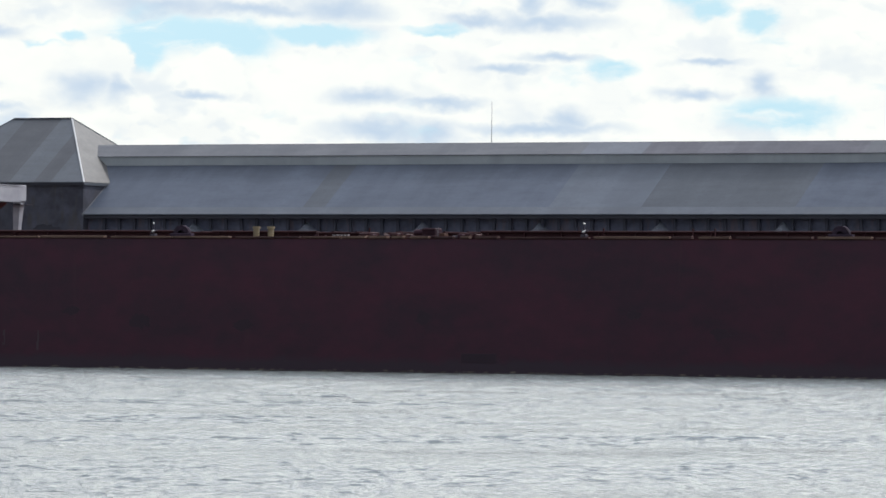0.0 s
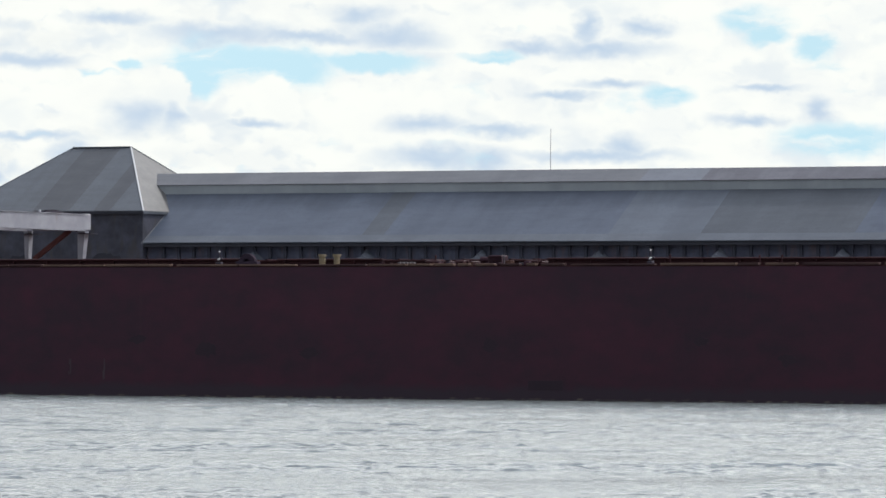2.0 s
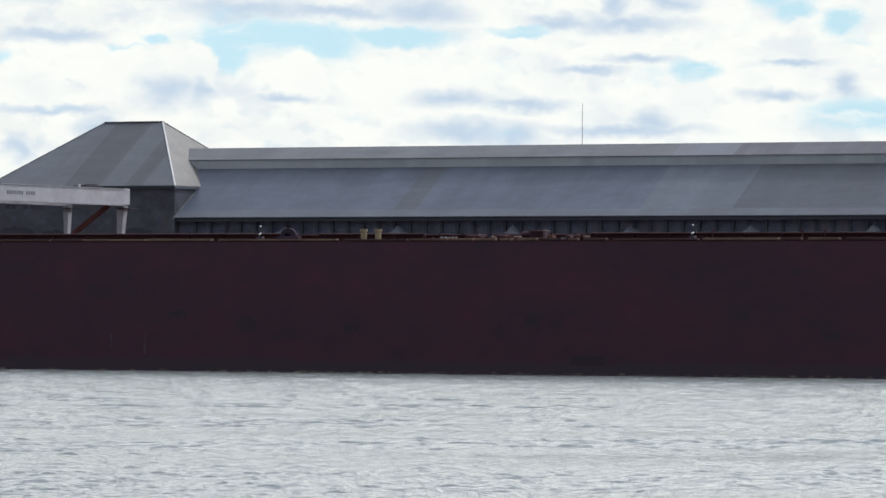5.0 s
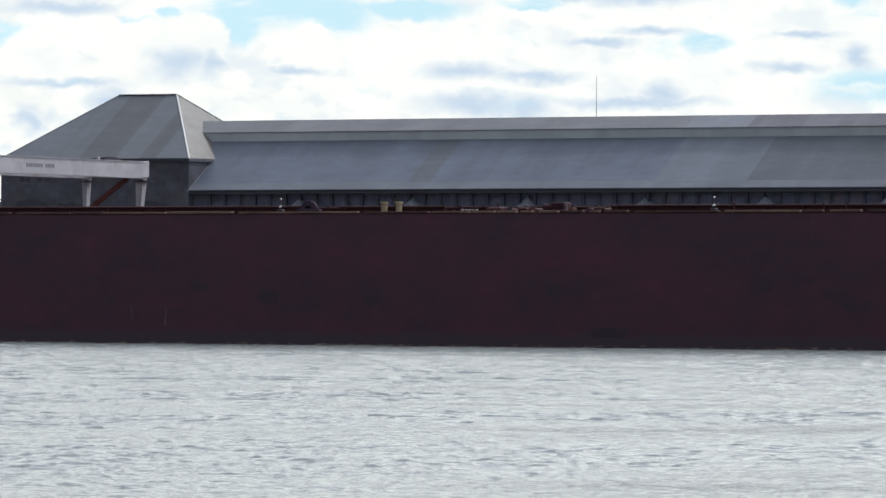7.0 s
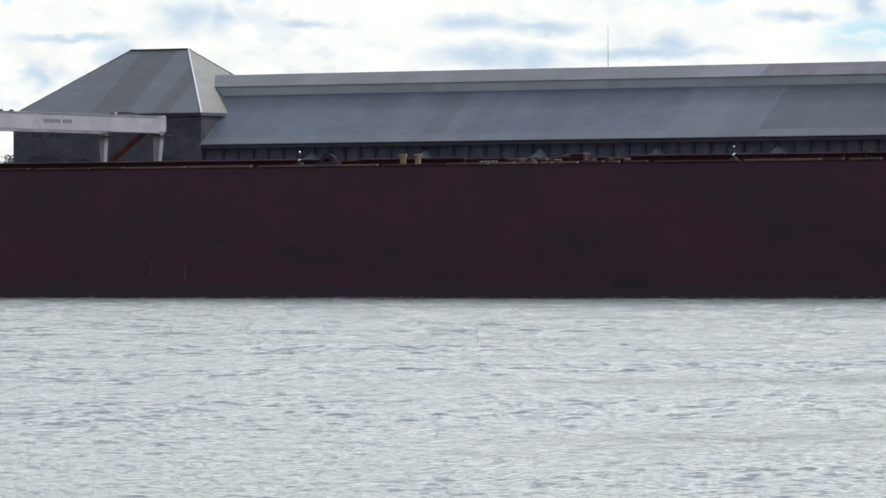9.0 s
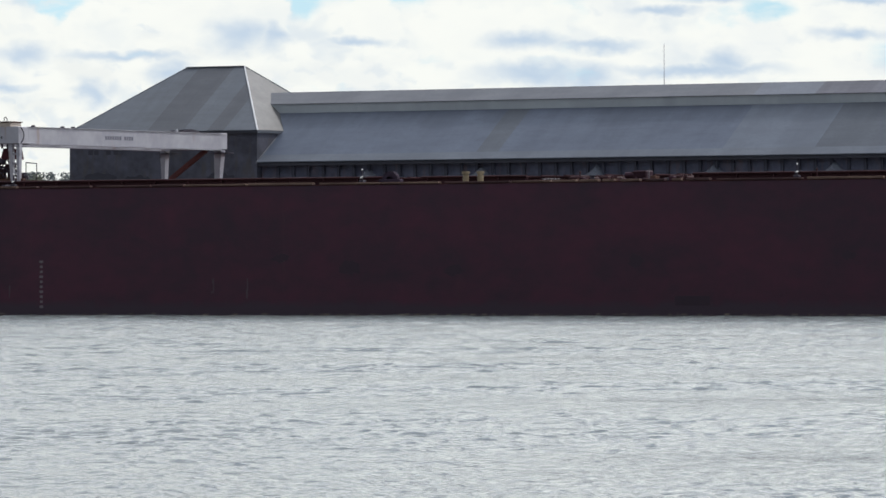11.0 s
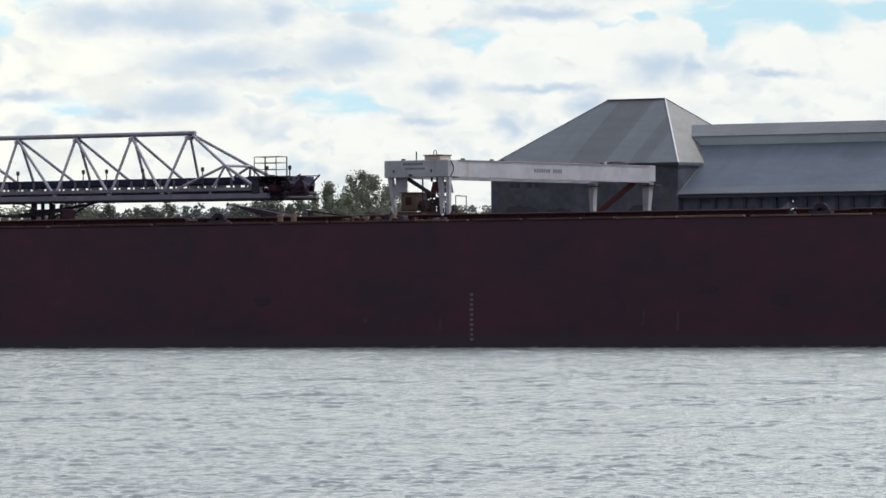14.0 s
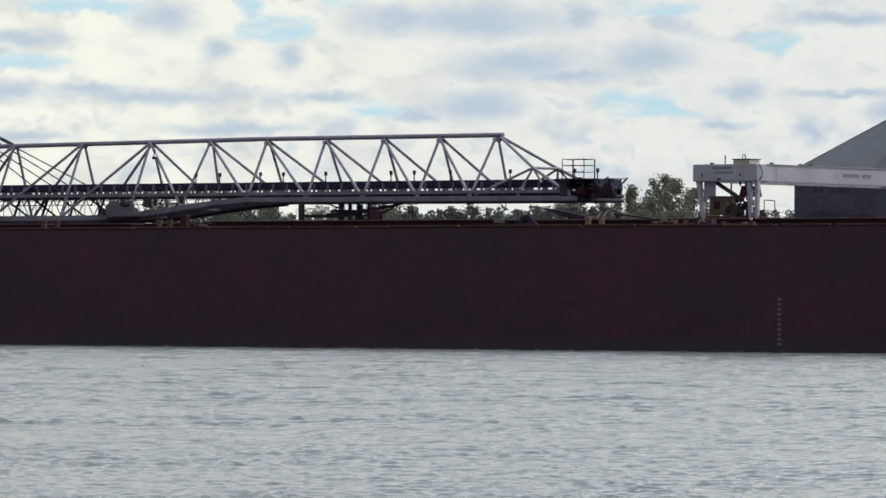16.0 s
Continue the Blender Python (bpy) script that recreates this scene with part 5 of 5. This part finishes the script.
def shed():
    ob = thing("storage_shed", 10, N_MID, LAND, "long grey sheet-roofed storage shed with a raised ridge", "building")
    s0, s1 = -23.9, 62.0
    ze, zm, n_m, zk, zr = 10.54, 14.17, 67.4, 14.86, 15.74
    back = 2 * N_MID
    t = 0.06

    def slope(sign, a, b):
        f = (lambda n: n) if sign < 0 else (lambda n: back - n)
        return run(B(), [(f(N_EAVE), ze), (f(n_m), zm), (f(n_m), zm - t), (f(N_EAVE), ze - t)], a, b)

    # roofing in sheets about three metres wide, with paler and darker stretches
    cuts = [s0 + 2.95 * k for k in range(30)] + [-6.2, -4.4, 13.4, 18.2, 20.5, s1]
    cuts = sorted(c for c in cuts if s0 <= c <= s1)
    for a, b in zip(cuts, cuts[1:]):
        if b - a > 0.05:
            mid = (a + b) / 2
            m = ROOF_DARK if -6.2 < mid < -4.4 or 20.5 < mid < 33 else ROOF_PALE if 13.4 < mid < 20.5 else ROOF
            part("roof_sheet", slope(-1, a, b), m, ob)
            part("roof_sheet", slope(1, a, b), ROOF, ob)
            # paler strip added along the eave for the brighter lower slope
            c0, c1 = N_EAVE - 0.03, N_EAVE + 0.7
            zz = lambda n: ze + (zm - ze) * (n - N_EAVE) / (n_m - N_EAVE)
            part("eave_sheet", run(B(), [(c0, zz(c0) + 0.03), (c1, zz(c1) + 0.03), (c1, zz(c1) + 0.005), (c0, zz(c0) - 0.02)], a, b), EAVE_SHEET, ob)
    part("rake_trim", run(B(), [(N_EAVE - 0.04, ze - 0.1), (N_EAVE - 0.04, ze + 0.06), (65.3, ze + 3.3 * (zm - ze) / (n_m - N_EAVE) + 0.06), (65.3, ze + 3.3 * (zm - ze) / (n_m - N_EAVE) - 0.1)], s0 - 0.12, s0 - 0.005), FLASH2, ob)
    # the slope runs on against the tower's roof
    k = (zm - ze) / (n_m - N_EAVE)
    part("roof_slope", run(B(), [(62.7, ze + 0.7 * k), (n_m, zm), (n_m, zm - t), (62.7, ze + 0.7 * k - t)], s0 - 2.3, s0), ROOF, ob)
    for f in (lambda n: n, lambda n: back - n):
        part("clerestory_wall", run(B(), [(f(n_m), zm - 0.1), (f(n_m), zk), (f(n_m + 0.15), zk), (f(n_m + 0.15), zm - 0.1)], s0 - 3, s1), CLERESTORY, ob)
        rcuts = [s0 - 3.5] + [c for c in cuts if c > s0]
        for a, b in zip(rcuts, rcuts[1:]):
            m = RIDGE_PALE if 13.3 < (a + b) / 2 < 18.2 else RIDGE_MOTTLED if 18.2 < (a + b) / 2 < 34 else ROOF2
            part("ridge_sheet", run(B(), [(f(n_m - 0.05), zk - 0.02), (f(N_MID), zr), (f(N_MID), zr - 0.12), (f(n_m - 0.05), zk - 0.06)], a, b), m, ob)
    # dark strip under the eave; the eave's shadow is put into its colour
    part("eave_shade_strip", box(B(), s0, s1, N_EAVE + 0.04, N_EAVE + 0.14, ze - 0.32, ze - 0.08, 0.02), WALLDARK, ob)
    part("wall_front", box(B(), s0, s1, N_EAVE + 0.6, N_EAVE + 0.8, LAND, ze - 0.1), BAYWALL, ob)
    part("wall_back", box(B(), s0, s1, N_BACK - 0.2, N_BACK, LAND, ze - 0.1), WALL, ob)
    gable = [(N_EAVE + 0.6, LAND), (N_EAVE + 0.6, ze), (n_m, zm - 0.15), (n_m, zk - 0.1), (N_MID, zr - 0.12), (back - n_m, zk - 0.1),
             (back - n_m, zm - 0.15), (N_BACK - 0.2, ze), (N_BACK - 0.2, LAND)]
    part("gable_wall", run(B(), gable, s1 - 0.5, s1 - 0.3), WALL, ob)
    part("wall_plinth", box(B(), s0, s1, N_EAVE + 0.35, N_EAVE + 0.6, LAND, 8.9), BAYWALL, ob)
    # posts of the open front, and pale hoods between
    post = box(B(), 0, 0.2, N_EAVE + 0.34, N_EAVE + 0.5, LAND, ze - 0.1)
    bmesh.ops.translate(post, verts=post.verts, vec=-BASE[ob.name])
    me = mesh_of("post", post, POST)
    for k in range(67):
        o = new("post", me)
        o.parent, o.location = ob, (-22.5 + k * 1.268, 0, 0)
    for k in range(9):
        sc = -14.9 + k * 9.25
        bm = B()
        apex = bm.verts.new((sc, N_EAVE + 0.55, 10.05))
        base = [bm.verts.new(p) for p in ((sc - 1.25, N_EAVE + 0.55, 8.9), (sc + 1.25, N_EAVE + 0.55, 8.9), (sc + 1.25, N_EAVE - 0.3, 8.9), (sc - 1.25, N_EAVE - 0.3, 8.9))]
        front = bm.verts.new((sc, N_EAVE - 0.1, 9.6))
        for f in ((base[0], apex, front, base[3]), (base[1], base[2], front, apex), (base[3], front, base[2]), (base[0], base[1], apex)):
            bm.faces.new(f)
        bmesh.ops.recalc_face_normals(bm, faces=bm.faces)
        part("vent_hood", bm, HOOD, ob, "pale gabled hood on the shed's front")
    part("ridge_mast", tube(B(), (5.3, N_MID + 0.3, 15.6), (5.3, N_MID + 0.3, 18.66), 0.025, 0.014, 6), BOOMGREY, ob, "thin lightning mast")
    return ob


FLASH2 = surface("dull_flashing", (0.19, 0.2, 0.22), (0.11, 0.12, 0.135), 0.5, bump=0)
ROOF2 = roof_metal("ridge_sheet_roof", (0.14, 0.145, 0.162), (0.092, 0.096, 0.112))
RIDGE_PALE = roof_metal("pale_ridge_sheet", (0.155, 0.168, 0.2), (0.11, 0.118, 0.143))
RIDGE_MOTTLED = roof_metal("mottled_ridge_sheet", (0.128, 0.128, 0.152), (0.075, 0.073, 0.09), 0.9)
tower()
shed()


# ---- trees ----
def tree(s, n, h, width, seed, material, label, lean=0.0, slim=1.0, group="trees behind the wharf"):
    leaves = 190
    rnd = random.Random(seed)
    ob = thing("tree", s, n, LAND, label, "tree", group)
    z0 = LAND
    bm = tube(B(), (s, n, z0), (s + lean, n, z0 + h * 0.62), 0.018 * h, 0.05, 8)
    limbs = []
    for k in range(9):
        f = rnd.uniform(0.3, 0.58)
        a = rnd.uniform(0, 2 * math.pi)
        p = Vector((s + lean * f, n, z0 + h * f))
        q = p + Vector((math.cos(a) * width * 0.33, math.sin(a) * width * 0.33, h * rnd.uniform(0.05, 0.15)))
        tube(bm, p, q, 0.006 * h, 0.02, 5)
        limbs.append(q)
    part("trunk", bm, BARK, ob)
    # clumps of leaves fill a rounded, uneven crown
    clumps = []
    zc, rz = z0 + h * 0.6, h * 0.38
    while len(clumps) < (60 if slim == 1 and h > 13 else 34):
        a, r, q = rnd.uniform(0, 2 * math.pi), math.sqrt(rnd.random()), rnd.uniform(-1, 1)
        edge = math.sqrt(1 - abs(q) ** 3)
        if slim < 1:
            edge = 0.62 - 0.56 * q
        edge *= width * 0.46 * rnd.uniform(0.85, 1.08)
        clumps.append(Vector((s + lean + math.cos(a) * r * edge, n + math.sin(a) * r * edge, zc + q * rz)))
    vs, fs = [], []
    for c in clumps:
        rad = width * rnd.uniform(0.07, 0.125)
        for k in range(leaves):
            d = Vector((rnd.gauss(0, 0.5), rnd.gauss(0, 0.5), max(-1.3, min(1.1, rnd.gauss(0, 0.75))))) * rad
            p = c + d
            u = Vector((rnd.gauss(0, 1), rnd.gauss(0, 1), rnd.gauss(0, 1))).normalized()
            w = u.orthogonal().normalized()
            z = rnd.uniform(0.07, 0.15)
            i = len(vs)
            vs += [p + u * z, p + w * z * 0.55, p - u * z, p - w * z * 0.55]
            fs.append((i, i + 1, i + 2, i + 3))
    me = bpy.data.meshes.new("crown")
    me.from_pydata([v - BASE[ob.name] for v in vs], [], fs)
    me.materials.append(material)
    c = new("crown", me)
    c.parent = ob
    return ob


def trees():
    # az is the bearing from the near bank, d the distance along it
    rows = [(-0.93, 640, 16.3, 6.0, LEAF, "broad leafy grey-green tree behind the wharf"),
            (-1.06, 655, 17.2, 5.6, LEAF, "broad leafy grey-green tree behind the wharf"),
            (-0.78, 650, 16.0, 5.8, LEAF, "broad leafy grey-green tree behind the wharf"),
            (-1.37, 620, 15.5, 5.2, LEAF2, "thin pale green tree with a spiky top"),
            (-1.50, 620, 14.2, 5.2, LEAF2, "thin pale green tree with a spiky top"),
            (-1.67, 615, 14.2, 6.0, LEAF3, "low dull green bushy tree"),
            (-1.28, 610, 13.8, 5.0, LEAF2, "low pale green bushy tree"),
            (-1.87, 612, 14.0, 6.5, LEAF3, "low dull green bushy tree"),
            (-1.16, 606, 13.6, 4.5, LEAF2, "low pale green bushy tree"),
            (-0.62, 640, 13.2, 5.5, LEAF, "low leafy tree behind the wharf"),
            (-0.3, 690, 14.4, 6.5, LEAF, "low leafy tree behind the wharf"),
            (-0.15, 700, 13.8, 6.0, LEAF, "low leafy tree behind the wharf"),
            (-0.02, 690, 13.0, 5.5, LEAF, "low leafy tree behind the wharf"),
            (-2.08, 640, 14.1, 7.5, LEAF3, "rounded leafy tree behind the wharf"),
            (-2.3, 650, 13.6, 6.5, LEAF3, "rounded leafy tree behind the wharf"),
            (-5.1, 560, 12.6, 8.0, LEAF3, "low dull green bushy tree"),
            (-5.5, 560, 12.4, 8.0, LEAF3, "low dull green bushy tree"),
            (-5.85, 560, 12.2, 8.0, LEAF3, "low dull green bushy tree"),
            (-4.75, 565, 12.6, 8.0, LEAF3, "low dull green bushy tree"),
            (-4.3, 600, 12.6, 7.5, LEAF, "low leafy tree behind the wharf"),
            (-3.95, 610, 12.4, 7.0, LEAF, "low leafy tree behind the wharf"),
            (-3.62, 620, 12.5, 6.5, LEAF, "low leafy tree behind the wharf"),
            (-4.93, 575, 13.1, 5.5, LEAF, "low leafy tree behind the wharf"),
            (-5.12, 580, 13.0, 5.5, LEAF3, "low dull green bushy tree"),
            (-5.3, 570, 12.7, 6.0, LEAF, "low leafy tree behind the wharf"),
            (-5.66, 570, 12.4, 6.5, LEAF3, "low dull green bushy tree"),
            (-4.78, 590, 13.2, 4.8, LEAF2, "low pale green bushy tree"),
            (-3.78, 640, 13.9, 5.5, LEAF3, "rounded leafy tree behind the wharf"),
            (-3.5, 645, 13.9, 5.5, LEAF3, "rounded leafy tree behind the wharf"),
            (-3.08, 650, 13.8, 5.5, LEAF3, "rounded leafy tree behind the wharf"),
            (-2.9, 655, 14.2, 5.0, LEAF3, "rounded leafy tree behind the wharf")]
    inv = AHEAD.inverted()
    for i, (az, d, h, w, m, label) in enumerate(rows):
        p = inv @ Vector((d * math.sin(radians(az)), d * math.cos(radians(az)), 0))
        tree(p.x, p.y, h - LAND, w, 20 + i, m, label, slim=0.8 if "thin" in label else 1.0)
    # distant wood, one ragged belt
    rnd = random.Random(77)
    vs, fs = [], []
    for k in range(430):
        az = rnd.uniform(-5.2, 0.3)
        d = rnd.uniform(860, 960)
        h = rnd.uniform(14.2, 16.4) - (0.5 if az < -2.6 else 0.0)
        w = rnd.uniform(3.0, 5.5)
        cx, cy = d * math.sin(radians(az)), d * math.cos(radians(az))
        spire = rnd.random() < (0.65 if az < -2.6 else 0.4)
        for q in range(240):
            f = rnd.uniform(0.5, 1.0)
            rr = w * (1 - f) * 0.6 + 0.25 if spire else w * 0.5 * math.sqrt(max(0.02, 1 - (2 * f - 1) ** 2 * 0.9))
            a = rnd.uniform(0, 2 * math.pi)
            p = Vector((cx + rr * math.cos(a) * rnd.uniform(0.3, 1.1), cy + rr * math.sin(a), LAND + h * f))
            u = Vector((rnd.gauss(0, 1), rnd.gauss(0, 1), rnd.gauss(0, 1))).normalized()
            v = u.orthogonal().normalized()
            z = rnd.uniform(0.15, 0.34)
            i = len(vs)
            vs += [p + u * z, p + v * z * 0.7, p - u * z, p - v * z * 0.7]
            fs.append((i, i + 1, i + 2, i + 3))
    me = bpy.data.meshes.new("far_wood")
    me.from_pydata(vs, [], fs)
    me.materials.append(FARLEAF)
    tagged(new("far_wood", me), "distant belt of dark green mixed woodland", "woods", kind="stuff")


trees()


# ---- what moves ----
def motions():
    """The barge makes slow headway past the wharf, turning a little as it goes; the river runs and the cloud drifts."""
    times = [0, 2, 4, 6, 8, 10, 12, 14, 16]
    for ob in (BARGE, CRANE, BOOM, GANGWAY):
        rows = []
        for t in times:
            q = t - 14.5
            go = 0.19802 * q - 0.00014 * q * q
            turn = pose(0, 16, 0, 0, 0, math.degrees(0.000597 * q)) @ pose(0, -16, 0)
            rows.append((t, AHEAD @ Matrix.Translation((go, 0, 0)) @ turn @ Matrix.Translation(BASE[ob.name])))
        walk(ob, rows)
    walk(RIVER, [(t, pose(0.12 * t, -0.45 * t, -0.04)) for t in (0, 4, 8, 12, 16)])
    walk(SKY, [(t, pose(0, 0, EYE[2], 0, 0, 0.0134 * t)) for t in (0, 4, 8, 12, 16)])


motions()
